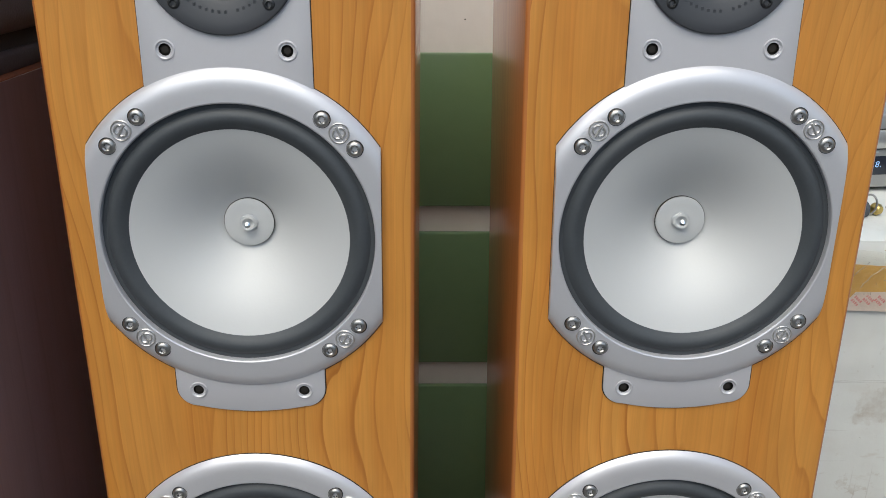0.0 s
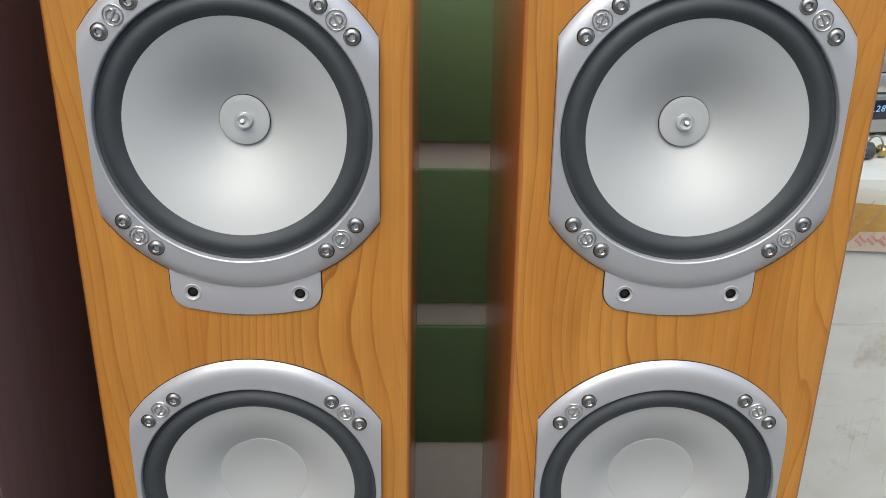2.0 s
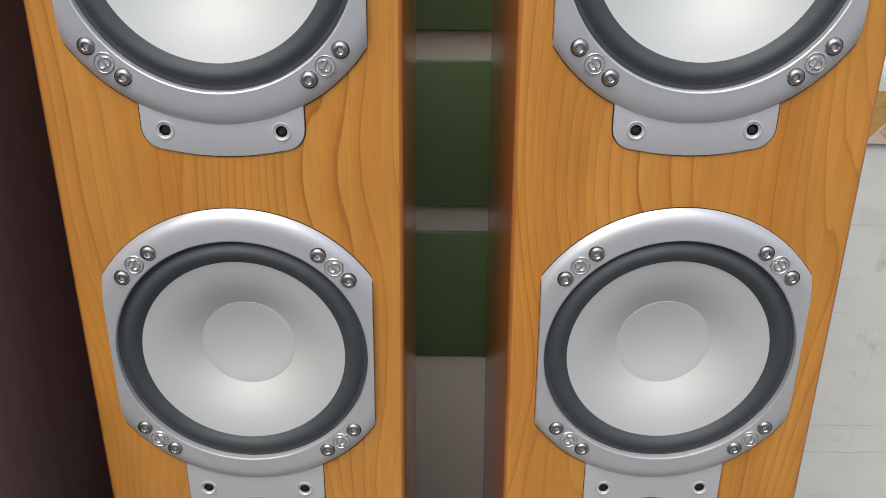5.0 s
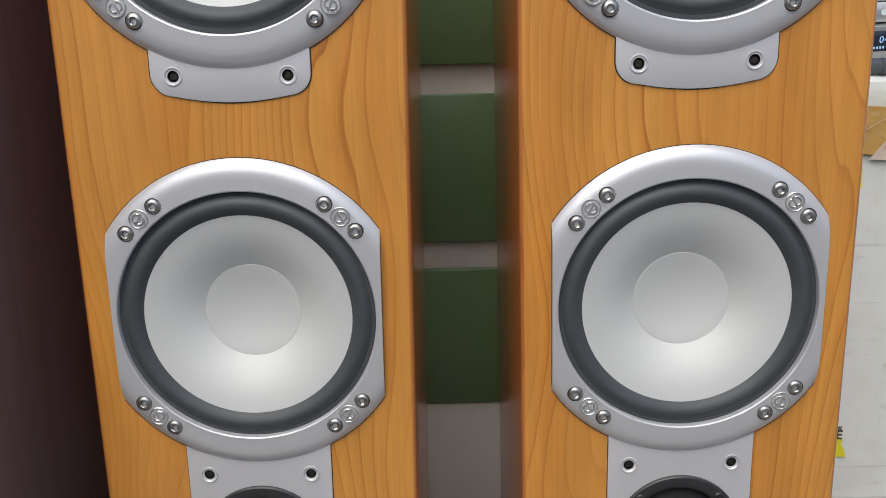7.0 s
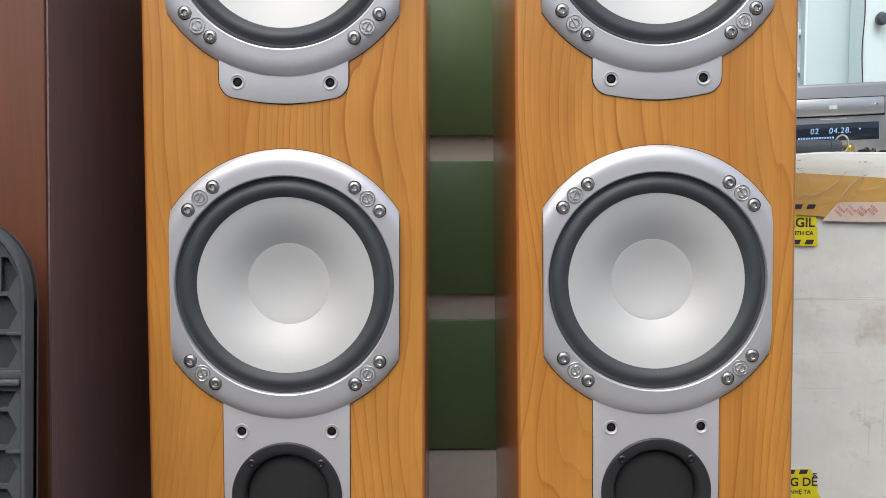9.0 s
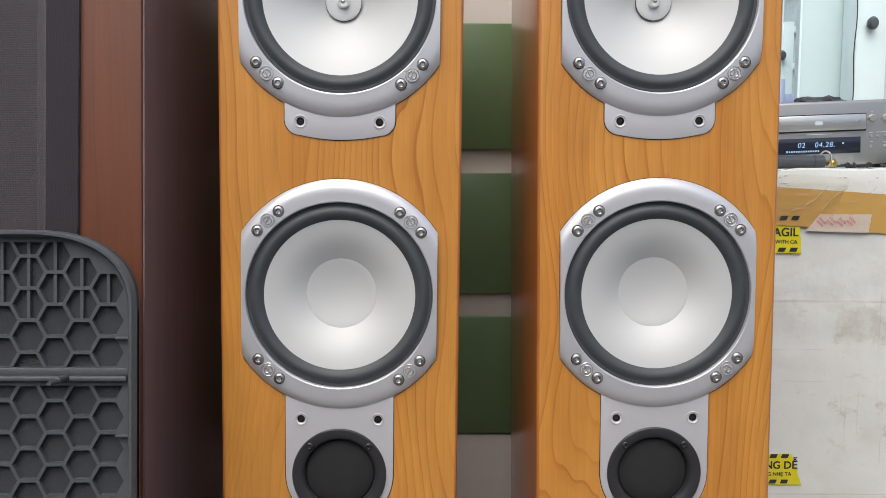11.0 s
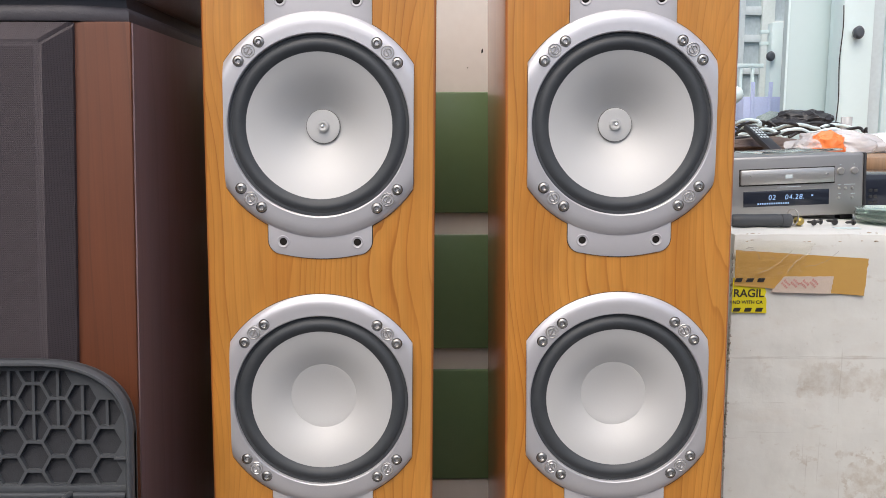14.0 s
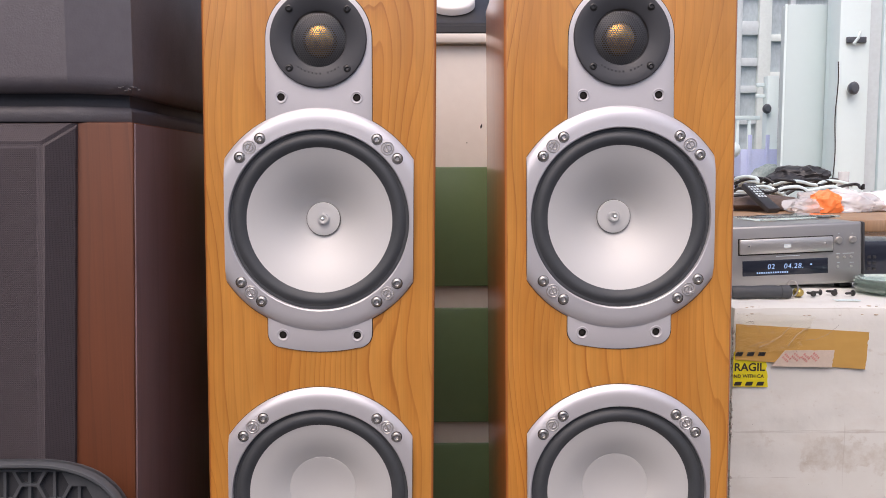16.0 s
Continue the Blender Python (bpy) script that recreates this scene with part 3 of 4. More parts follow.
def add_plate(speaker, name, outline, holes, bolts, z, label):
    """A flat silver plate let into the front, with rimmed bolt holes."""
    plate = part(name, sheet(outline, holes + [circle(x, zz, 0.0031, 20) for x, zz in bolts], -0.0012, 0.0, 0.0004, 2), PLATE, speaker, label, 30)
    plate.matrix_basis = pose(0, 0, z)
    rim = None
    for x, zz in bolts:
        if rim is None:
            rim = part("bolt_hole", lathe([(0.0052, -0.0011), (0.0050, -0.0018), (0.0045, -0.0019), (0.0034, -0.0010), (0.0031, 0.0)], 28), PLATE, plate)
            pit = part("bolt_pit", lathe([(0.0033, -0.0012), (0.0030, -0.0003), (0.0018, -0.0003), (0, 0.0002)], 20), GAP, plate)
            rim.matrix_basis = pit.matrix_basis = pose(x, 0, zz)
        else:
            twin(rim, pose(x, 0, zz))
            twin(pit, pose(x, 0, zz))
    part("plate_gap", sheet(grow(outline, 0.0005), holes, -0.0003, 0.0), GAP, plate)
    return plate


def grow(pts, d):
    c = Vector((sum(p[0] for p in pts) / len(pts), sum(p[1] for p in pts) / len(pts)))
    return [tuple(Vector(p) + (Vector(p) - c).normalized() * d * 1.3) for p in pts]


def perforated(R, pitch, hole, dome):
    bm = bmesh.new()
    rows = int(R / (pitch * 0.866)) + 1
    for j in range(-rows, rows + 1):
        for i in range(-rows - 1, rows + 2):
            x, z = (i + 0.5 * (j % 2)) * pitch, j * pitch * 0.866
            if math.hypot(x, z) > R:
                continue
            outer, inner = [], []
            for k in range(6):
                a = radians(60 * k + 30)
                for ring, rr in ((outer, pitch * 0.577), (inner, hole)):
                    X, Z = x + rr * math.cos(a), z + rr * math.sin(a)
                    ring.append(bm.verts.new((X, dome * (min(1.0, math.hypot(X, Z) / R) ** 2 - 1), Z)))
            for k in range(6):
                bm.faces.new((outer[k], outer[(k + 1) % 6], inner[(k + 1) % 6], inner[k]))
    bmesh.ops.remove_doubles(bm, verts=bm.verts, dist=0.00004)
    return bm


def speaker_at(m):
    sp = empty("floorstanding_speaker", m, "orange cherry-veneered floor-standing loudspeaker with silver drivers, standing upright", "loudspeaker", "pair of floor-standing loudspeakers")
    front = rounded(-HALF, HALF, 0.0, TOP, (0.005,) * 4, 4)
    holes = [circle(0, W1Z, 0.0740, 72), circle(0, W2Z, 0.0740, 72), circle(0, TWZ, 0.030, 40), circle(0, PTZ, 0.0285, 40)]
    bm = sheet(front, holes, 0.0, 0.232, 0.0035, 4)
    ends = [bm.verts.new((x, 0.232, z)) for x, z in front]
    bm.faces.new(ends)
    bmesh.ops.remove_doubles(bm, verts=bm.verts, dist=1e-6)
    bm.normal_update()
    # Sides and rounded edges take the darker, redder cherry tone.
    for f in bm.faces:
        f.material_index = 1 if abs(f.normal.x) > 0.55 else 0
    part("cabinet", bm, CHERRY, sp, "lacquered orange cherry veneer cabinet, darker and redder at its sides", 30, CHERRY_SIDE)
    add_woofer(sp, W1Z, True)
    add_woofer(sp, W2Z, False)
    # tweeter plate: round above, ends under the woofer frame
    top = [(0.0425 * math.cos(radians(a)), 0.0425 * math.sin(radians(a))) for a in range(0, 181, 6)]
    plate = [(-0.0430, -0.078), (0.0430, -0.078)] + top
    add_plate(sp, "tweeter_plate", plate, [circle(0, 0, 0.036, 64)], [(-0.0305, -0.0461), (0.0305, -0.0461)], TWZ, "flat silver plate with bolt holes")
    tw = part("tweeter", lathe([(0.0387, -0.0010), (0.0387, -0.0030), (0.0380, -0.0038), (0.0360, -0.0040), (0.0330, -0.0036), (0.0240, -0.0016), (0.0222, -0.0004), (0.0216, 0.002), (0.0214, 0.012), (0, 0.012)], 72), FACEPLATE, sp, "dark grey round tweeter faceplate")
    tw.matrix_basis = pose(0, 0, TWZ)
    part("mesh_grille", perforated(0.0212, 0.00190, 0.00072, 0.0035), MESH_METAL, tw, "perforated black metal guard", 0)
    part("dome", lathe([(0.0138, 0.012), (0.0138, 0.0050), (0.0128, 0.0028), (0.010, 0.0006), (0.006, -0.0008), (0, -0.0014)], 40), GOLD, tw, "gold metal tweeter dome")
    s0 = None
    for sx in (-1, 1):
        for sz in (-1, 1):
            q = pose(sx * 0.0233, -0.0028, sz * 0.0235)
            if s0 is None:
                s0 = part("screw", screw(0.0031), DARK_STEEL, tw, second=GAP)
                s0.matrix_basis = q
            else:
                twin(s0, q)
    bm = bmesh.new()
    for i in range(12):
        if i != 7:
            a = radians(-126 + 6.5 * i)
            box(0.0275 * math.cos(a) - 0.0007, 0.0275 * math.cos(a) + 0.0007, -0.0026, -0.0018, 0.0275 * math.sin(a) - 0.0008, 0.0275 * math.sin(a) + 0.0008, 0, 1, bm)
    part("embossed_mark", bm, FACEPLATE, tw, smooth=0)
    # tab under the upper woofer
    tab = [(-0.0428, 0.020)] + [(-0.0310 - 0.0118 * math.cos(radians(a)), -0.0040 - 0.0118 * math.sin(radians(a))) for a in range(0, 91, 9)]
    low = [(x, -0.0158 - 0.0034 * (1 - (x / 0.031) ** 2)) for x in [-0.031 + 0.062 * i / 12 for i in range(1, 12)]]
    add_plate(sp, "woofer_tab", tab + low + [(-x, z) for x, z in tab[::-1]], [], [(-0.0306, -0.0052), (0.0306, -0.0052)], W1Z - 0.0895, "silver tab with two bolt holes")
    # port plate: straight above, round below
    arc = [(0.0430 * math.cos(radians(a)), 0.0430 * math.sin(radians(a))) for a in range(180, 361, 6)]
    add_plate(sp, "port_plate", arc + [(0.0430, 0.078), (-0.0430, 0.078)], [circle(0, 0, 0.036, 64)], [(-0.0306, 0.0452), (0.0306, 0.0452)], PTZ, "silver plate round the bass port")
    pt = part("bass_port", lathe([(0.0376, -0.0010), (0.0376, -0.0026), (0.0369, -0.0034), (0.0345, -0.0036), (0.0310, -0.0030), (0.0292, -0.0018), (0.0280, 0.001), (0.0277, 0.012), (0.0276, 0.030)], 72), BLACK, sp, "black flared bass reflex port")
    pt.matrix_basis = pose(0, 0, PTZ)
    part("foam_bung", lathe([(0.0279, 0.008), (0.0278, 0.0042), (0.0262, 0.0030), (0.015, 0.0024), (0, 0.0020)], 48), PORT_FOAM, pt, "dark foam bung inside the port", 60)
    s0 = None
    for sx in (-1, 1):
        for sz in (-1, 1):
            q = pose(sx * 0.0235, -0.0026, sz * 0.0235)
            if s0 is None:
                s0 = part("screw", screw(0.0031), DARK_STEEL, pt, second=GAP)
                s0.matrix_basis = q
            else:
                twin(s0, q)
    return sp


left_speaker = speaker_at(pose(-0.1297, 0, 0, 0, 0.55, 0))
right_speaker = copy_thing(left_speaker, pose(0.1290, 0, 0.0015, 0, -0.50, 0))
tagged(left_speaker, "orange cherry-veneered floor-standing loudspeaker with silver drivers, beside the old dark speaker")
tagged(right_speaker, "orange cherry-veneered floor-standing loudspeaker with silver drivers, before a white foam box")


# ---- drawer cabinet behind the loudspeakers ----
def drawer_cabinet():
    c = empty("drawer_cabinet", pose(0, 0, 0), "cream painted cabinet with flat green drawer fronts", "cabinet")
    part("body", box(-0.46, 0.325, 0.386, 0.72, 0, 0.9020, 0.002), CREAM, c)
    part("top", box(-0.465, 0.33, 0.374, 0.725, 0.9025, 0.9145, 0.003), CREAM, c, "cream top slab with a thin lip")
    for z0, z1 in ((0.598, 0.750), (0.4205, 0.570), (0.2425, 0.392)):
        part("drawer_front", box(-0.44, 0.31, 0.378, 0.3855, z0, z1, 0.0022), GREEN, c, "flat green painted drawer front")
    part("base_panel", box(-0.44, 0.31, 0.381, 0.3855, 0.02, 0.2410, 0.002), CREAM, c)
    for x, z, r, tall in ((0.0303, 0.8008, 0.0011, 2.6), (0.0122, 0.7802, 0.0007, 1.0)):
        part("paint_chip", lathe([(0, -0.0004), (r, -0.0003), (r * 1.1, 0.0003)], 10), GAP, c).matrix_basis = pose(x, 0.386, z, 0, 12) @ Matrix.Diagonal((1, 1, tall, 1))


drawer_cabinet()


def table_fan_radio():
    """A low black device with a sloping face and a round white dial, on the cabinet."""
    d = empty("black_device", pose(0, 0, 0.9147), "low black device with a round white dial on the cabinet", "device")
    bm = bmesh.new()
    prof = [(0.380, 0.0), (0.380, 0.012), (0.384, 0.0155), (0.445, 0.060), (0.60, 0.075), (0.60, 0.0)]
    a = [bm.verts.new((-0.16, y, z)) for y, z in prof]
    b = [bm.verts.new((0.043, y, z)) for y, z in prof]
    for i in range(len(prof)):
        j = (i + 1) % len(prof)
        bm.faces.new((a[i], a[j], b[j], b[i]))
    bm.faces.new(a)
    bm.faces.new(b[::-1])
    bmesh.ops.bevel(bm, geom=bm.edges[:], offset=0.002, segments=2, affect="EDGES")
    part("casing", bm, BLACK, d)
    face = pose(-0.006, 0.418, 0.0420, -54, 0, 0)
    dial = part("dial", lathe([(0, -0.0100), (0.0265, -0.0100), (0.0285, -0.0092), (0.0295, -0.0075), (0.0298, 0.0)], 56), WHITE_PLASTIC, d, "round white dial")
    dial.matrix_basis = face
    part("knob", lathe([(0, -0.004), (0.0022, -0.004), (0.0028, 0.001)], 20), CHROME, d).matrix_basis = pose(0.038, 0.399, 0.0262, -54, 0, 0)


table_fan_radio()


# ---- the old dark loudspeakers beside the pair ----
def old_speaker():
    x1, x0, yf, zt = -0.2560, -0.80, -0.0435, 0.7815
    def leaning(bm, k=0.0285):
        """The old box has racked sideways: its foot stands further out than its top."""
        for v in bm.verts:
            v.co.x += k * (v.co.z - zt)
        return bm
    s = empty("old_speaker", pose(0, 0, 0), "old red-brown wooden loudspeaker with dark cloth grille, scuffed", "loudspeaker")
    part("cabinet", leaning(box(x0, x1 - 0.001, yf, 0.36, 0, zt, 0.0015)), MAHOGANY, s, "red-brown veneered cabinet with worn edges")
    part("side_panel", leaning(box(x1 - 0.0009, x1 + 0.0003, yf + 0.002, 0.36, 0.001, zt - 0.001)), DARK_SIDE, s, "dark stained side panel", 0)
    bm = bmesh.new()
    a = [(x0 + 0.04, 0.05), (-0.2985, 0.05), (-0.2985, zt - 0.001), (x0 + 0.04, zt - 0.001)]
    b = [(x0 + 0.07, 0.07), (-0.3170, 0.07), (-0.3170, zt - 0.017), (x0 + 0.07, zt - 0.017)]
    v0 = [bm.verts.new((x, yf, z)) for x, z in a]
    v1 = [bm.verts.new((x, yf - 0.004, z)) for x, z in a]
    v2 = [bm.verts.new((x, yf - 0.021, z)) for x, z in b]
    for p, q in ((v0, v1), (v1, v2)):
        for i in range(4):
            bm.faces.new((p[i], p[(i + 1) % 4], q[(i + 1) % 4], q[i]))
    bm.faces.new(v2)
    bmesh.ops.bevel(bm, geom=[e for e in bm.edges if all(v in v2 for v in e.verts)] + [e for e in bm.edges if len(set(e.verts) & set(v2)) == 1], offset=0.003, segments=2, affect="EDGES")
    part("grille", leaning(bm, 0.043), GRILLE_CLOTH, s, "dark brown woven cloth grille with bevelled edges")


def upper_speaker():
    s = empty("upper_speaker", pose(0, 0, 0.7816), "black vinyl-covered loudspeaker cabinet stacked on the old one", "loudspeaker")

    def body(rings):
        bm = bmesh.new()
        loops = []
        for z, d in rings:
            pts = [(-0.80, -0.058 + d), (-0.2990, -0.058 + d), (-0.2590 - d * 0.4, -0.034 + d * 0.6), (-0.2565 - d * 0.7, 0.36), (-0.80, 0.36)]
            loops.append([bm.verts.new((x, y, z)) for x, y in pts])
        for a, b in zip(loops, loops[1:]):
            for i in range(5):
                bm.faces.new((a[i], a[(i + 1) % 5], b[(i + 1) % 5], b[i]))
        bm.faces.new(loops[0])
        bm.faces.new(loops[-1])
        return bm
    # The lip has a darker tone than the casing's vinyl.
    part("foot_lip", body([(0.0, 0.0120), (0.001, 0.0112), (0.0075, 0.0112), (0.0110, 0.0130), (0.0120, 0.0150)]), LIP, s, "grey-black lip along the foot")
    # The hollow's shade is put into this moulding's colour.
    part("base_moulding", body([(0.0121, 0.0155), (0.0150, 0.0180), (0.0185, 0.0182), (0.0215, 0.0160)]), SHADED_HOLLOW, s, "hollow moulding above the foot, coloured dark for its shade")
    rnd = random.Random(12)
    for i in range(7):
        bm = bmesh.new()
        bmesh.ops.create_icosphere(bm, subdivisions=1, radius=0.0012)
        for v in bm.verts:
            v.co = Vector((v.co.x * 1.6, v.co.y * 0.6, v.co.z * 0.6)) * (1 + 0.4 * noise.noise(v.co * 900 + Vector((i, 0, 0))))
        part("scuff", bm, SCUFF, s).matrix_basis = pose(-0.268 + 0.0022 * i, -0.0385 + 0.0008 * i, 0.0262 + rnd.uniform(-0.002, 0.002), 0, rnd.uniform(-40, 40))
    part("casing", body([(0.0216, 0.0120), (0.0222, 0.0095), (0.0232, 0.0072), (0.0246, 0.0050), (0.0264, 0.0030), (0.0286, 0.0015), (0.0312, 0.0005), (0.034, 0.0), (0.34, 0.0), (0.42, 0.004)]), VINYL, s, "black vinyl casing with chamfered corners", 25)


old_speaker()
upper_speaker()


# ---- loose speaker grille, seen from its back, leaning on the old speaker ----
def hex_grille():
    """Built upright with its foot at z = 0, then leant back."""
    H, Wd = 0.5325, 0.397
    g = empty("speaker_grille", pose(-0.2555 - Wd / 2, -0.1218, 0, -5.0, 0, 0.0), "dark grey honeycomb speaker grille leaning on the old speaker", "speaker grille")
    w = Wd / 2

    def arch(d, n=14):
        """The outline, d inside the edge: square feet below, broad soft corners above."""
        rx, rz, p = 0.075 - d, 0.055 - d, 2 / 2.4
        right = [(w - d - rx + rx * math.cos(a) ** p, H - d - rz + rz * math.sin(a) ** p) for a in [math.pi / 2 * i / n for i in range(n + 1)]]
        right[-1] = (w - d - rx, H - d)
        return [(-w + d, d), (w - d, d)] + right + [(-x, z) for x, z in right[::-1]]
    outer = arch(0.0)
    s, holes, squeeze = 0.0128, [], 0.955
    cut = 0.0114
    cx0, cz0 = w - 0.0202, 0.4923
    rail0, rail1 = 0.4251, 0.4377

    def inside(x, z):
        if abs(x) > w - 0.0085 or z < 0.014 or z > H - 0.0075:
            return False
        dx, dz = (abs(x) - (w - 0.075)) / (0.075 - 0.006), (z - (H - 0.055)) / (0.055 - 0.006)
        return not (dx > 0 and dz > 0 and dx ** 2.4 + dz ** 2.4 > 1)

    def clip(pts, lo, hi):
        for lim, keep in ((lo, 1), (hi, -1)):
            out = []
            for i, p in enumerate(pts):
                q = pts[(i + 1) % len(pts)]
                pin, qin = (p[1] - lim) * keep >= 0, (q[1] - lim) * keep >= 0
                if pin:
                    out.append(p)
                if pin != qin:
                    t = (lim - p[1]) / (q[1] - p[1])
                    out.append((p[0] + t * (q[0] - p[0]), lim))
            pts = out
            if not pts:
                return []
        return pts
    ribs = []
    for c in range(-1, 22):
        for r in range(-4, 26):
            x = cx0 - c * 1.5 * s * squeeze
            z = cz0 - (r + 0.5 * (c % 2)) * 1.732 * s
            hexa = [(x + squeeze * cut * math.cos(radians(60 * k)), z + cut * math.sin(radians(60 * k))) for k in range(6)]
            for lo, hi in ((0.014, rail0), (rail1, H - 0.0085)):
                h = clip(hexa, lo, hi)
                if len(h) > 2 and max(q for _, q in h) - min(q for _, q in h) > 0.004 and all(inside(px, pz) for px, pz in h):
                    holes.append(h)
                    if z > 0.474 + 0.0061 * (c % 3 == 0):
                        ribs.append((x, min(q for _, q in h), max(q for _, q in h)))
    part("panel", sheet(outer, holes, -0.0020, 0.0020), HEX_PLASTIC, g, "honeycomb plastic panel", 30)
    bm = bmesh.new()
    loops = [[bm.verts.new((x, y, z)) for x, z in pts] for pts, y in ((outer, 0.004), (outer, -0.0085), (arch(0.0012), -0.0100), (arch(0.0030), -0.0100), (arch(0.0040), -0.0088), (arch(0.0046), -0.0020))]
    for a, b in zip(loops, loops[1:]):
        for i in range(len(a)):
            j = (i + 1) % len(a)
            bm.faces.new((a[i], a[j], b[j], b[i]))
    part("rim", bm, HEX_PLASTIC, g, "raised rounded rim")
    part("backing_cloth", sheet(arch(0.002), [], 0.0021, 0.0035), HEX_CLOTH, g, "black cloth behind the honeycomb")
    part("cross_rail", box(-w + 0.006, w - 0.006, -0.0065, -0.0018, 0.4285, 0.4322, 0.0012), HEX_PLASTIC, g)
    part("rail_web", box(-w + 0.006, w - 0.006, -0.0030, -0.0019, 0.4322, 0.4372, 0.0007), HEX_PLASTIC, g)
    peg = None
    for x in (w - 0.0475, -w + 0.0475):
        if peg is None:
            peg = part("peg", lathe([(0, -0.031), (0.0014, -0.031), (0.0017, -0.029), (0.0017, -0.020), (0.0022, -0.0195), (0.0026, -0.004)], 20), HEX_PLASTIC, g, "round mounting peg")
            peg.matrix_basis = pose(x, 0, 0.4310)
        else:
            twin(peg, pose(x, 0, 0.4310))
    for x, lo, hi in ribs:
        part("rib", box(x - 0.0011, x + 0.0011, -0.0012, 0.0018, lo - 0.0003, hi + 0.0003), HEX_PLASTIC, g, smooth=0)
    lug = None
    for z in (0.4583, 0.391, 0.344, 0.26):
        for sgn in (1, -1):
            q = pose(sgn * (w - 0.0085), 0, z)
            if lug is None:
                lug = part("lug", box(-0.0055, 0.0055, -0.0062, -0.0018, -0.0009, 0.0009, 0.0004), HEX_PLASTIC, g)
                lug.matrix_basis = q
            else:
                twin(lug, q)


hex_grille()


# ---- the foam box and what lies on it ----
BX0, BX1, BY0, BY1, BZ = 0.3415, 0.93, 0.341, 0.790, 0.576


def foam_box():
    b = empty("foam_box", pose(0, 0, 0), "worn white polystyrene box with brown tape and yellow labels", "foam box")
    bm = bmesh.new()
    nx, ny, nz = 64, 44, 60

    def shape(u, v, w):
        x, y, z = BX0 + (BX1 - BX0) * u, BY0 + (BY1 - BY0) * v, BZ * w
        r = 0.006
        c = Vector((min(max(x, BX0 + r), BX1 - r), min(max(y, BY0 + r), BY1 - r), min(max(z, r), BZ - r)))
        d = Vector((x, y, z)) - c
        p = c + d.normalized() * r if d.length > 1e-6 else c
        n = noise.noise(p * 26) * 0.0020 + noise.noise(p * 70) * 0.0011
        return p + (d.normalized() if d.length else Vector()) * n
    for (a, bb, f) in ((nx, nz, lambda i, j: shape(i, 0, j)), (nx, nz, lambda i, j: shape(i, 1, j)), (nx, ny, lambda i, j: shape(i, j, 1)), (nx, ny, lambda i, j: shape(i, j, 0)), (ny, nz, lambda i, j: shape(0, i, j)), (ny, nz, lambda i, j: shape(1, i, j))):
        grid = [[bm.verts.new(f(i / a, j / bb)) for j in range(bb + 1)] for i in range(a + 1)]
        for i in range(a):
            for j in range(bb):
                bm.faces.new((grid[i][j], grid[i + 1][j], grid[i + 1][j + 1], grid[i][j + 1]))
    bmesh.ops.remove_doubles(bm, verts=bm.verts, dist=1e-5)
    part("foam_body", bm, FOAM, b, "scuffed white polystyrene", 60)

    def ragged(name, pts, y, th, material, label="", sub=8, amp=0.0006, seed=0, crinkle=0.0):
        """A thin stuck sheet with four corners (x, z), slightly wavy, with frayed ends."""
        bm = bmesh.new()
        rows = []
        for i in range(sub + 1):
            row = []
            for j in range(sub + 1):
                u, v = i / sub, j / sub
                x = (1 - v) * ((1 - u) * pts[0][0] + u * pts[1][0]) + v * ((1 - u) * pts[3][0] + u * pts[2][0])
                z = (1 - v) * ((1 - u) * pts[0][1] + u * pts[1][1]) + v * ((1 - u) * pts[3][1] + u * pts[2][1])
                if i == sub:
                    x += crinkle * noise.noise(Vector((seed, v * 9, 0)))
                if j in (0, sub):
                    z += 0.4 * crinkle * noise.noise(Vector((seed + 5, u * 9, 3)))
                row.append(bm.verts.new((x, y - amp * (0.5 + 0.35 * noise.noise(Vector((x * 60, z * 60, seed))) + 0.2 * noise.noise(Vector((x * 190 + z * 120, z * 260, seed)))), z)))
            rows.append(row)
        fs = [bm.faces.new((rows[i][j], rows[i + 1][j], rows[i + 1][j + 1], rows[i][j + 1])) for i in range(sub) for j in range(sub)]
        ext = bmesh.ops.extrude_face_region(bm, geom=fs)
        bmesh.ops.translate(bm, verts=[v for v in ext["geom"] if isinstance(v, bmesh.types.BMVert)], vec=(0, -th, 0))
        return part(name, bm, material, b, label, 50)
    f = BY0 - 0.0010
    ragged("brown_tape", [(BX0 + 0.002, 0.5110), (0.5065, 0.4975), (0.5095, 0.5445), (BX0 + 0.002, 0.5555)], f - 0.0012, 0.0004, TAPE, "brown packing tape", 20, 0.0016, 1, 0.0012)
    ragged("paper_sticker", [(0.3885, 0.5025), (0.4640, 0.5005), (0.4665, 0.5225), (0.4050, 0.5225)], f - 0.0030, 0.0003, PAPER, "torn white paper sticker with red print", 10, 0.0008, 2, 0.002)
    bm = bmesh.new()
    rnd = random.Random(8)
    for i in range(4):
        x, z = 0.4065 + 0.0118 * i, 0.5135 + 0.0010 * (i % 2)
        for j in range(2):
            for k in range(4):
                a = radians(-42)
                u, v = -0.0042 + 0.0026 * k, 0.0024 - 0.0046 * j
                c = bm.verts.new
                q = [(u + du, v + dv) for du, dv in ((0, -0.0016), (0.0017, -0.0016), (0.0017, rnd.uniform(0.0006, 0.0018)), (0, rnd.uniform(0.0006, 0.0018)))]
                lo = [c((x + p * math.cos(a) - w * math.sin(a), f - 0.0043, z + p * math.sin(a) + w * math.cos(a))) for p, w in q]
                hi = [c((w.co.x, f - 0.0039, w.co.z)) for w in lo]
                bm.faces.new(lo)
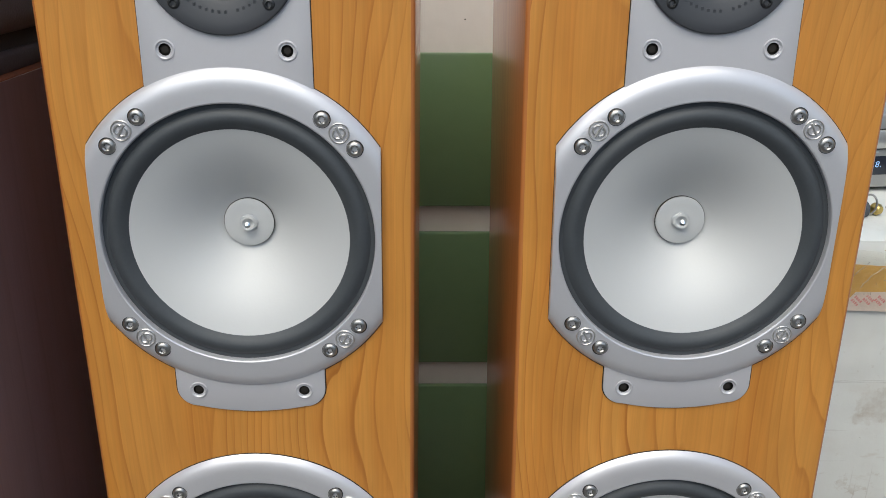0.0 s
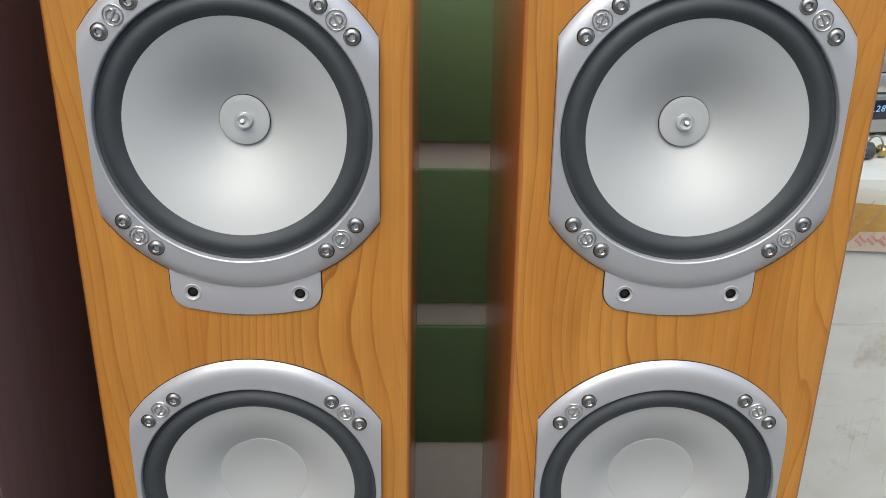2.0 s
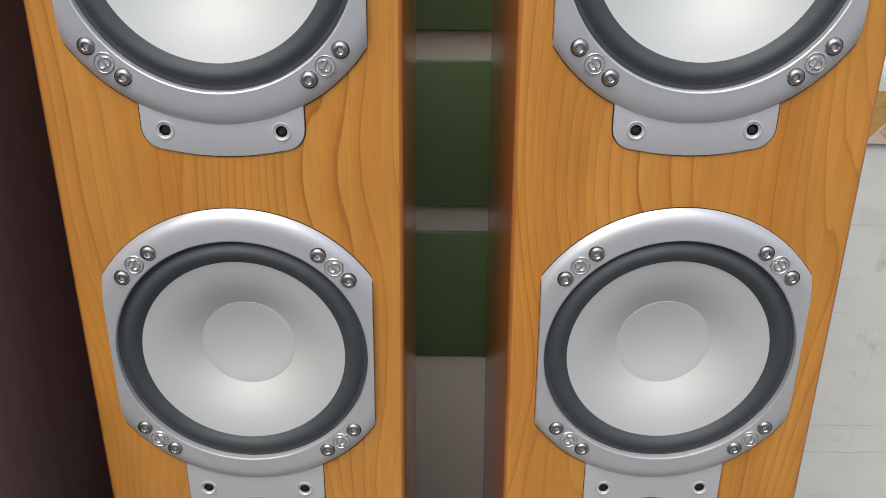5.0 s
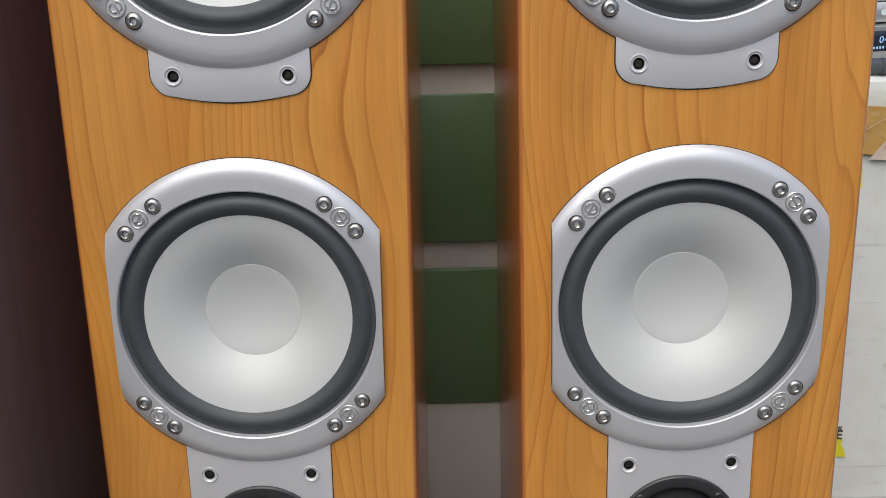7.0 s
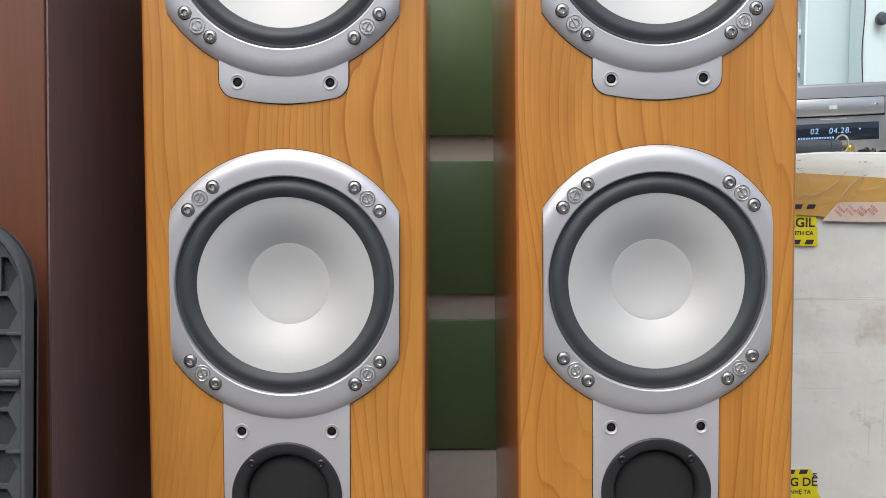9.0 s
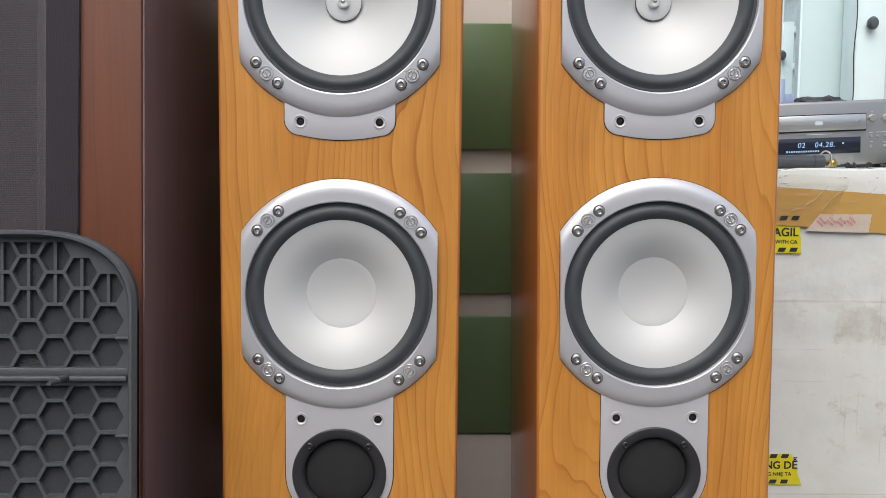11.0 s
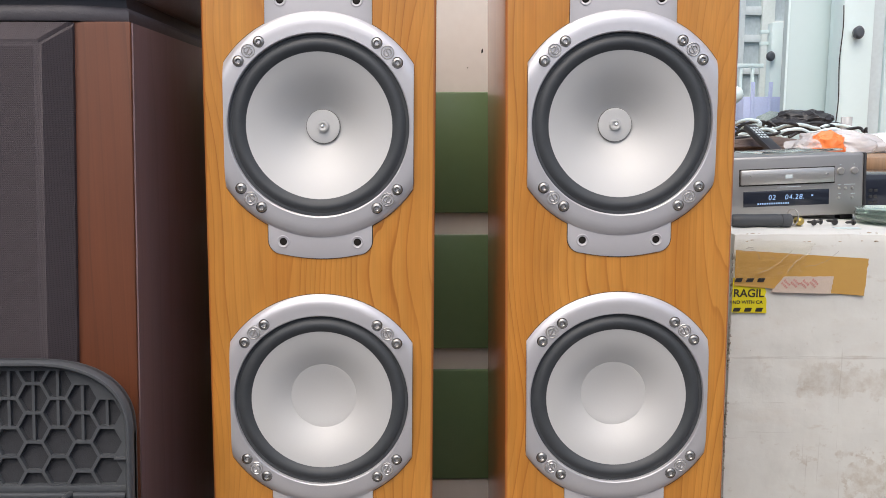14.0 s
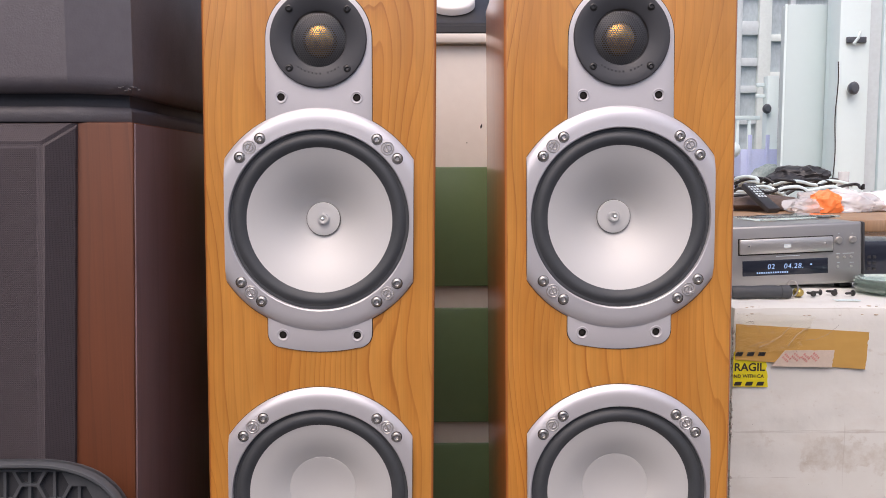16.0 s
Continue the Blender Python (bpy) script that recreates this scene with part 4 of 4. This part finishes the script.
                for m in range(4):
                    bm.faces.new((lo[m], lo[(m + 1) % 4], hi[(m + 1) % 4], hi[m]))
    part("red_print", bm, PINK, b, "unreadable red print", 0)
    for zc, big, small, seed in ((0.4955, "RAGIL", "ND WITH CA", 3), (0.2110, "ÀNG DỄ", "LÒNG NHẸ TA", 4)):
        w = 0.0440 if seed == 3 else 0.0560
        x0 = BX0 + 0.0006
        lab = ragged("label", [(x0, zc - 0.0190), (x0 + w, zc - 0.0200), (x0 + w - (0.004 if seed == 3 else 0.014), zc + (0.0250 if seed == 3 else 0.0190)), (x0, zc + (0.0250 if seed == 3 else 0.0190))], f - 0.0004, 0.0003, YELLOW, "yellow and black warning label, torn", 10, 0.0004, seed, 0.0018 if seed == 3 else 0.005)
        for row in (zc - 0.0155, zc + (0.0225 if seed == 3 else 0.0165)):
            for i in range(8):
                xs = x0 + 0.001 + i * 0.0140
                if xs + 0.0105 < x0 + w - 0.003:
                    bm = bmesh.new()
                    y = f - (0.0034 if row > 0.5 else 0.0013)
                    lo, hi = [[bm.verts.new((xs + dx, y + dy, row + dz)) for dx, dz in ((0, -0.0024), (0.0085, -0.0024), (0.0105, 0.0024), (0.002, 0.0024))] for dy in (0.0, 0.0002)]
                    bm.faces.new(lo)
                    bm.faces.new(hi[::-1])
                    for k in range(4):
                        bm.faces.new((lo[k], lo[(k + 1) % 4], hi[(k + 1) % 4], hi[k]))
                    part("hazard_stripe", bm, INK, lab, smooth=0)
        words("big_letters", big, 0.0140 if seed == 3 else 0.0130, x0 + 0.0008, f - 0.0013, zc + 0.0008, INK, lab, 0.0001, bold=0.00028)
        words("small_letters", small, 0.0062, x0 + 0.0006, f - 0.0013, zc - 0.0080, INK, lab, 0.0001, bold=0.00012)
    ragged("clear_tape", [(BX0 + 0.002, 0.520), (0.420, 0.5205), (0.440, 0.5655), (BX0 + 0.002, 0.570)], f - 0.0038, 0.0001, CLEAR_TAPE, "crinkled clear tape", 44, 0.0042, 9, 0.01).visible_shadow = False
    rnd = random.Random(41)
    # Pale colour of these ridges stands for glints along the tape's creases.
    for x, z, a, n, bow, r in ((0.365, 0.552, -0.75, 0.022, 0.003, 0.0005), (0.392, 0.541, 0.62, 0.050, -0.004, 0.0007), (0.421, 0.540, 0.75, 0.036, 0.003, 0.0008), (0.376, 0.531, 0.25, 0.030, 0.002, 0.0004), (0.450, 0.545, 0.45, 0.045, -0.005, 0.0004), (0.360, 0.558, 0.1, 0.010, 0.001, 0.0007)):
        pts = []
        for k in range(9):
            u, v = n * (k / 8 - 0.5), bow * math.sin(math.pi * k / 8) + 0.0005 * math.sin(k * 2.3)
            pts.append((x + u * math.cos(a) - v * math.sin(a), f - 0.0048, z + u * math.sin(a) + v * math.cos(a)))
        part("crease", tube(pts, r * 0.45, 6), CREASE, b, "crease in the clear tape, pale for the glint along it")
    bm = bmesh.new()
    for i in range(150):
        x, k = rnd.uniform(BX0 + 0.004, BX1 - 0.02), rnd.random() ** 2
        c = Vector((x, BY0 + 0.001 + 0.010 * k, BZ - 0.010 * (1 - k) ** 2 - 0.0006))
        got = bmesh.ops.create_icosphere(bm, subdivisions=1, radius=rnd.uniform(0.0006, 0.0022))
        for v in got["verts"]:
            v.co = Vector((v.co.x * 1.8, v.co.y, v.co.z * 0.6)) * (1 + 0.35 * noise.noise(v.co * 900 + c * 50)) + c
    tagged(part("worn_edge", bm, STAIN, b, "crumbled and soiled rim", 60), kind="stuff")
    bm = bmesh.new()
    for i in range(320):
        z = rnd.uniform(0.20, BZ - 0.004)
        if noise.noise(Vector((0, 3, z * 22))) < -0.12:
            continue
        c = Vector((BX0 + 0.0005 + rnd.uniform(0, 0.0030), BY0 + 0.0012 + rnd.uniform(0, 0.004), z))
        got = bmesh.ops.create_icosphere(bm, subdivisions=1, radius=rnd.uniform(0.0005, 0.0016))
        for v in got["verts"]:
            v.co = Vector((v.co.x * 0.9, v.co.y * 0.8, v.co.z * 1.9)) * (1 + 0.35 * noise.noise(v.co * 900 + c * 50)) + c
    tagged(part("torn_corner", bm, GRIME, b, "torn and blackened upright corner", 60), kind="stuff")


foam_box()


def cd_player():
    c = empty("cd_player", pose(0.4800, 0.500, BZ + 0.0045, 0, -2.3, 0), "small grey aluminium disc player with a lit display", "disc player")
    w, h0, h1 = 0.1055, 0.0005, 0.0880
    part("case", box(-w + 0.001, w - 0.0005, 0.012, 0.245, h0, h1 - 0.0012, 0.004, 3), ALU, c, "grey metal case")
    part("front_panel", box(-w, w - 0.004, 0.0, 0.0115, h0, h1, 0.004, 3), ALU, c, "brushed aluminium front panel")
    part("end_cap", box(w - 0.0038, w + 0.0005, 0.001, 0.016, h0 - 0.001, h1 - 0.0005, 0.002, 2), BLACK, c)
    part("tray_slot", box(-0.0760, 0.0595, -0.0005, 0.004, 0.0462, 0.0702), GAP, c, smooth=0)
    tray = part("disc_tray", box(-0.0745, 0.0580, -0.0040, 0.003, 0.0480, 0.0690, 0.0016), ALU_LIGHT, c, "light aluminium disc tray")
    part("tray_mark", box(-0.012, -0.002, -0.0043, -0.0039, 0.0555, 0.0610), GREY, tray, smooth=0)
    for x in (-0.062, 0.047):
        part("tray_pin", lathe([(0, -0.002), (0.0012, -0.002), (0.0014, 0.0004)], 12), CHROME, tray).matrix_basis = pose(x, -0.0038, 0.0600)
    win = part("display_window", box(-0.0700, 0.0520, -0.0006, 0.003, 0.0165, 0.0385, 0.0004), SMOKE, c, "dark display window")
    words("track_digits", "02", 0.0100, -0.0350, -0.0011, 0.0258, DIGITS, win, 0.0001, 0.15, spacing=1.12)
    words("time_digits", "04.28.", 0.0100, -0.0115, -0.0011, 0.0258, DIGITS, win, 0.0001, 0.15, spacing=1.15)
    for i in range(14):
        part("level_bar", box(-0.0500 + 0.0033 * i, -0.0482 + 0.0033 * i, -0.0012, -0.0009, 0.0195, 0.0218), DIGITS, win, smooth=0)
    part("play_mark", box(0.0265, 0.0290, -0.0012, -0.0009, 0.0292, 0.0312), DIGITS, win, smooth=0)
    for x, z, r in ((0.0675, 0.0630, 0.0050), (0.0870, 0.0632, 0.0050)):
        bm = lathe([(0, -0.0040), (r * 0.8, -0.0038), (r, -0.0026), (r, 0.001)], 28)
        part("button", bm, ALU_LIGHT, c, "round light button").matrix_basis = pose(x, 0, z)
    for x, z in ((0.0660, 0.0385), (0.0755, 0.0385), (0.0850, 0.0385), (0.0660, 0.0250), (0.0850, 0.0250)):
        part("small_button", lathe([(0, -0.0018), (0.0016, -0.0018), (0.0019, 0.0005)], 16), ALU_LIGHT, c).matrix_basis = pose(x, 0, z)
    for x0, x1, z in ((-0.022, 0.012, 0.0430), (0.064, 0.069, 0.0430), (0.073, 0.089, 0.0432), (0.0655, 0.069, 0.0305), (0.083, 0.089, 0.0300), (0.0665, 0.0685, 0.0715), (0.086, 0.088, 0.0715)):
        part("small_print", box(x0, x1, -0.0004, 0.0003, z, z + 0.0009), GREY, c, smooth=0)
    for x, y, h in ((-w + 0.02, 0.02, h0 + 0.001), (-w + 0.02, 0.22, h0 + 0.001), (w - 0.02, 0.02, h0 + 0.001), (w - 0.02, 0.22, h0 + 0.001)):
        part("foot", box(x - 0.009, x + 0.009, y - 0.004, y + 0.014, 0.0 if x < 0 else -0.0075, h, 0.0002), BLACK, c)
    return c


cd_player()


def on_the_box():
    z = BZ + 0.0008
    pane = part("glass_plate", box(-0.055, 0.075, -0.04, 0.05, 0, 0.003, 0.0006), GLASS)
    pane.matrix_basis = pose(0.515, 0.63, BZ + 0.0940, 0, -2.3, 6)
    tagged(pane, "pale green glass plate lying on the disc player", "glass plate")
    k = empty("screwdriver", pose(0.361, 0.410, z + 0.0080, 0, 0, 2), "black-handled screwdriver lying on the foam box", "screwdriver")
    h = lathe([(0, 0), (0.006, 0), (0.0085, 0.003), (0.0088, 0.015), (0.0082, 0.030), (0.0088, 0.045), (0.0086, 0.060), (0.0078, 0.066), (0.0078, 0.0665), (0.0086, 0.067), (0.0086, 0.079), (0.006, 0.081), (0, 0.081)], 24)
    part("handle", h, RUBBER, k, "black rubber handle").matrix_basis = pose(0, 0, 0, 0, 0, -90)
    tagged(part("key_ring", tube([(0.0, 0.007 * math.cos(math.tau * i / 24), 0.0085 + 0.0105 * math.sin(math.tau * i / 24)) for i in range(25)], 0.0011), STEEL), "steel split ring standing against the screwdriver", "key ring").matrix_basis = pose(0.4445, 0.415, z + 0.0035, 0, 12, 62)
    tagged(part("brass_fitting", lathe([(0, 0), (0.004, 0), (0.0062, 0.003), (0.0062, 0.009), (0.004, 0.011), (0, 0.011)], 20), BRASS), "small worn brass fitting beside the screwdriver", "fitting").matrix_basis = pose(0.4565, 0.413, z + 0.0062, 0, 0, 24)
    for i, (x, y, r) in enumerate(((0.4760, 0.418, 20), (0.4920, 0.432, 80), (0.5060, 0.426, -30), (0.5140, 0.436, 50), (0.5320, 0.424, 100))):
        s = lathe([(0, 0), (0.0032, 0), (0.0042, 0.0016), (0.0038, 0.003), (0.0018, 0.0034), (0.0017, 0.012), (0.0004, 0.014), (0, 0.014)], 14)
        tagged(part("loose_screw", s, DARK_STEEL), "loose black screw lying on the foam box", "screw", "loose screws").matrix_basis = pose(x, y, z + 0.0042, 0, 0, r)
    tagged(part("paper_slip", box(-0.016, 0.016, -0.006, 0.006, 0, 0.0006), WHITE), "small slip of white paper on the foam box", "paper").matrix_basis = pose(0.503, 0.385, z + 0.0006, 0, 0, 3)
    d = empty("glass_dish", pose(0.600, 0.452, z), "stack of pale green glass dishes on the foam box", "glass dish")
    for i in range(3):
        prof = [(0, 0.002), (0.030, 0.002), (0.046, 0.0065), (0.050, 0.0095), (0.0505, 0.0095), (0.047, 0.0045), (0.031, 0.0), (0, 0.0)]
        part("dish", lathe(prof, 48), DISH_GLASS, d).matrix_basis = pose(0, 0, 0.0055 * i, 90, 0, 0)
    r = empty("black_receiver", pose(0.625, 0.585, BZ + 0.001), "black receiver with small grey buttons on the foam box", "receiver")
    part("case", box(0, 0.24, 0, 0.19, 0.004, 0.0600, 0.002), SMOKE, r)
    for i in range(3):
        for j in range(2):
            part("button", box(0.006 + 0.008 * j, 0.011 + 0.008 * j, -0.0015, 0.001, 0.016 + 0.009 * i, 0.020 + 0.009 * i, 0.0005), DARK_STEEL, r)
    for x in (0.02, 0.22):
        for y in (0.02, 0.17):
            part("foot", lathe([(0, 0.005), (0.007, 0.005), (0.007, 0), (0, 0)], 16), BLACK, r).matrix_basis = pose(x, y, 0, 90, 0, 0)


on_the_box()


# ---- desk and clutter behind ----
DZ = 0.657


def desk():
    d = empty("desk", pose(0, 0, 0), "light brown wooden desk crowded with cables and bags", "desk")
    part("desktop", box(0.52, 2.1, 0.80, 1.62, DZ - 0.022, DZ, 0.003), DESK_WOOD, d)
    for x in (0.56, 2.02):
        for y in (0.84, 1.56):
            part("leg", box(x, x + 0.045, y, y + 0.045, 0, DZ - 0.0225, 0.002), DESK_WOOD, d)


desk()


def crumpled(name, cx, cy, cz, rx, ry, rz, material, label, category, seed, rough=0.5, smooth=18):
    """A crushed bag or cloth: a flattened lump with ridged folds."""
    bm = bmesh.new()
    bmesh.ops.create_icosphere(bm, subdivisions=5, radius=1)
    a, b = Vector((seed, 0, 0)), Vector((0, seed, 0))
    for v in bm.verts:
        p = v.co.copy()
        fold = 0.9 - 1.8 * abs(noise.noise(p * 1.3 + a)) + 0.55 * (0.5 - abs(noise.noise(p * 2.9 + b))) + 0.25 * (0.4 - abs(noise.noise(p * 6.5 + a)))
        q = p * (1 + rough * 0.45 * fold)
        v.co = (cx + rx * q.x, cy + ry * q.y, max(cz, cz + rz * (q.z + 0.55)))
    return tagged(part(name, bm, material, None, smooth=smooth), label, category)


def clutter():
    random.seed(4)
    crumpled("black_plastic_bag", 0.890, 1.44, DZ + 0.048, 0.062, 0.05, 0.030, BLACK, "crumpled black plastic bag on the cables", "bag", 2, 0.8)
    crumpled("orange_bag", 0.7790, 1.050, DZ + 0.001, 0.030, 0.018, 0.026, ORANGE, "crumpled orange plastic bag on the desk", "bag", 5, 0.6)
    crumpled("clear_bag", 0.815, 1.09, DZ + 0.0008, 0.078, 0.036, 0.026, FILM_CLEAR, "crumpled clear plastic bag on the desk", "bag", 8, 0.8, 70)
    crumpled("clear_bag", 0.985, 1.16, DZ + 0.001, 0.10, 0.05, 0.022, FILM, "crumpled milky plastic bag on the desk", "bag", 11, 0.9, 60)
    crumpled("clear_bag", 0.742, 1.05, DZ + 0.001, 0.026, 0.02, 0.016, FILM_CLEAR, "crumpled clear plastic bag on the desk", "bag", 14, 0.8, 70)
    crumpled("brown_bag", 0.690, 1.165, DZ + 0.0008, 0.095, 0.042, 0.020, BROWN_CLOTH, "slumped dark brown cloth bag under the cables", "bag", 31, 0.4)
    crumpled("dark_rag", 1.12, 1.42, DZ + 0.001, 0.10, 0.05, 0.018, RUBBER, "dark rag lying on the desk", "rag", 17, 1.0)
    for i in range(16):
        x0, y0 = 0.70 + random.uniform(-0.05, 0.10), 1.30 + random.uniform(-0.06, 0.20)
        white = i % 3 == 0
        pts, a = [], random.uniform(0, 6)
        for k in range(22):
            a += random.uniform(-0.6, 0.75)
            x0 += 0.020 * math.cos(a)
            y0 += 0.014 * math.sin(a)
            x0, y0 = min(max(x0, 0.58), 0.98), min(max(y0, 1.22), 1.56)
            pts.append((x0, y0, DZ + 0.006 + 0.005 * i * 0.75 + 0.012 * abs(math.sin(k * 0.5 + i)) * (1 if 0 < k < 21 else 0)))
        tagged(part("cable", tube(pts, 0.0042 if white else 0.0036), WHITE if white else CABLE), ("white" if white else "black") + " cable in a tangled heap on the desk", "cable", "heap of cables")
    r = empty("remote_control", pose(0.655, 1.085, DZ + 0.0255, 30, 0, 17) @ Matrix.Scale(0.68, 4), "black remote control with grey buttons lying on cables", "remote control")
    part("body", box(-0.022, 0.022, -0.075, 0.075, 0, 0.018, 0.004), BLACK, r)
    for i in range(5):
        for j in range(3):
            part("button", box(-0.015 + 0.011 * j, -0.008 + 0.011 * j, -0.01 + 0.014 * i, -0.002 + 0.014 * i, 0.0175, 0.0200, 0.0006), GREY, r)
    part("ring_button", lathe([(0.006, 0), (0.006, 0.003), (0.013, 0.003), (0.013, 0)], 24), ALU_LIGHT, r).matrix_basis = pose(0, -0.038, 0.0178, -90, 0, 0)
    j = empty("clear_jar", pose(1.052, 1.54, DZ), "clear plastic jar on the desk by the post", "jar")
    part("jar_wall", lathe([(0, 0.0), (0.014, 0.0), (0.014, 0.085), (0.0125, 0.085), (0.0125, 0.003), (0, 0.003)], 32), FILM_CLEAR, j).matrix_basis = pose(0, 0, 0, 90, 0, 0) @ Matrix.Diagonal((1, 1, -1, 1))


clutter()


# ---- doors, posts and the glazed screen at the back ----
def back_screen():
    p1 = tagged(part("post_1", box(1.0815, 1.1010, 1.702, 1.735, 0, 1.55, 0.003), WHITE), "white painted upright door post", "post", kind="structure")
    p2 = tagged(part("post_2", box(1.0745, 1.1580, 1.640, 1.70, 0, 1.55, 0.003), WHITE), "white painted post with a black knob", "post", kind="structure")
    part("door_knob", lathe([(0, -0.020), (0.012, -0.018), (0.0175, -0.010), (0.016, 0.0), (0.009, 0.002), (0.009, 0.014)], 28), SLATE, p2, "round dark knob").matrix_basis = pose(1.1085, 1.628, 0.9675) @ Matrix.Diagonal((0.85, 1, 1, 1))
    part("latch", box(1.091, 1.144, 1.630, 1.640, 1.090, 1.106, 0.002), SLATE, p2, "black latch bar")
    part("latch_hook", tube([(1.106, 1.625, 1.086), (1.116, 1.620, 1.102), (1.122, 1.622, 1.118)], 0.004), WHITE, p2)
    part("hanging_cable", tube([(1.0705 + 0.0022 * math.sin(k * 0.6) - 0.0001 * k, 1.634, 1.040 - 0.019 * k) for k in range(20)], 0.0015), CABLE, p2, "thin black cable")
    part("reveal", box(1.1583, 1.2070, 1.675, 1.72, 0, 1.55, 0.002), GREY, p2, "grey recessed strip")
    d1 = tagged(part("door_1", box(0.967, 1.118, 1.74, 1.775, 0, 1.213, 0.004), PALE_DOOR), "pale grey-green metal door leaf", "door", kind="structure")
    part("door_edge", box(0.9630, 0.9690, 1.735, 1.739, 0, 1.213, 0.001), WHITE, d1)
    tagged(part("door_2", box(1.2074, 1.75, 1.665, 1.70, 0, 1.55, 0.003), PALE), "pale painted metal door leaf", "door", kind="structure")
    p3 = tagged(part("post_3", box(1.066, 1.104, 2.11, 2.15, 0, 1.056, 0.003), WHITE), "short white gate post with a black knob", "post", kind="structure")
    part("gate_knob", lathe([(0, -0.022), (0.013, -0.020), (0.020, -0.010), (0.017, 0.0), (0.009, 0.004)], 28), SLATE, p3, "round dark knob").matrix_basis = pose(1.0600, 2.104, 0.9470) @ Matrix.Diagonal((0.72, 1, 0.8, 1))
    rail = empty("railing", pose(0, 0, 0), "low white painted metal railing by the gate post", "railing")
    for z in (0.915, 0.700):
        part("rail", box(0.90, 1.064, 2.16, 2.175, z, z + 0.014, 0.002), WHITE, rail)
    for x in (0.905, 0.945, 0.985, 1.025):
        part("baluster", box(x, x + 0.010, 2.162, 2.173, 0.0, 0.915, 0.001), WHITE, rail)
    for z in (0.985, 1.022):
        part("gate_bar", box(1.035, 1.064, 2.125, 2.137, z, z + 0.012, 0.002), WHITE, rail)


back_screen()


def glazed_screen():
    """A white-framed window of many panes at the rear."""
    w = tagged(part("window_1", box(0.50, 2.2, 2.70, 2.74, 0, 0.55), WHITE), "white-framed window of many grey panes", "window", kind="structure")
    xs = [0.62, 0.74, 0.86, 0.98, 1.060, 1.143, 1.242, 1.345, 1.50, 1.68, 1.86, 2.04, 2.19]
    for x in xs:
        h = 0.024 if x == 1.242 else 0.010
        part("window_frame", box(x - h, x + h, 2.60, 2.65, 0.0, 2.4, 0.002), CREAM_FRAME if x == 1.242 else GREY, w)
    narrow = [(0.56, 0.012), (0.70, 0.012), (0.815, 0.012), (0.936, 0.012), (1.059, 0.014), (1.162, 0.016), (1.291, 0.026), (1.42, 0.014), (1.60, 0.014), (1.85, 0.014), (2.1, 0.014), (2.38, 0.014)]
    broad = [(0.56, 0.012), (0.84, 0.012), (0.975, 0.012), (1.113, 0.012), (1.254, 0.013), (1.42, 0.013), (1.60, 0.013), (1.85, 0.013), (2.1, 0.013), (2.38, 0.013)]
    for a, b in zip(xs, xs[1:]):
        bars = narrow if b <= 1.242 else broad
        la, lb = (0.0245 if a == 1.242 else 0.0105), (0.0245 if b == 1.242 else 0.0105)
        for z, h in bars:
            part("window_bar", box(a + la, b - lb, 2.605, 2.645, z - h, z + h, 0.002), GREY if b <= 1.242 else CREAM_FRAME, w)
        for (c, hc), (d, hd) in zip(bars, bars[1:]):
            part("pane", box(a + la, b - lb, 2.620, 2.626, c + hc + 0.0005, d - hd - 0.0005), PANE, w, smooth=0)
    crate = empty("lilac_crate", pose(0.93, 1.96, 0.657), "lilac plastic crate full of green and white cloth", "crate")
    part("leg_frame", box(0.0, 0.16, 0.0, 0.12, -0.657, -0.002, 0.004), GREY, crate)
    for a in ((0, 0.16, 0, 0.006), (0, 0.16, 0.114, 0.12), (0, 0.006, 0.006, 0.114), (0.154, 0.16, 0.006, 0.114)):
        part("side", box(*a, 0, 0.155, 0.001), LILAC, crate)
    for x in (0.02, 0.075, 0.12):
        part("slat", box(x, x + 0.012, -0.006, -0.0005, 0.01, 0.20, 0.002), LILAC, crate)
    crumpled("green_cloth", 1.01, 1.935, 0.690, 0.050, 0.035, 0.045, LEAF, "crumpled green and white cloth in the crate", "cloth", 23, 0.35)
    bulb = part("lamp_globe", lathe([(0, -0.023), (0.0115, -0.020), (0.020, -0.0115), (0.023, 0.0), (0.020, 0.0115), (0.010, 0.0205), (0.0045, 0.024), (0.0045, 0.137), (0.022, 0.1395), (0.022, 0.1435), (0, 0.1435)], 28), WHITE)
    bulb.matrix_basis = pose(0.764, 1.57, 0.8008, -90, 0, 0)
    tagged(bulb, "round white globe on a thin stem on the desk", "globe")


glazed_screen()
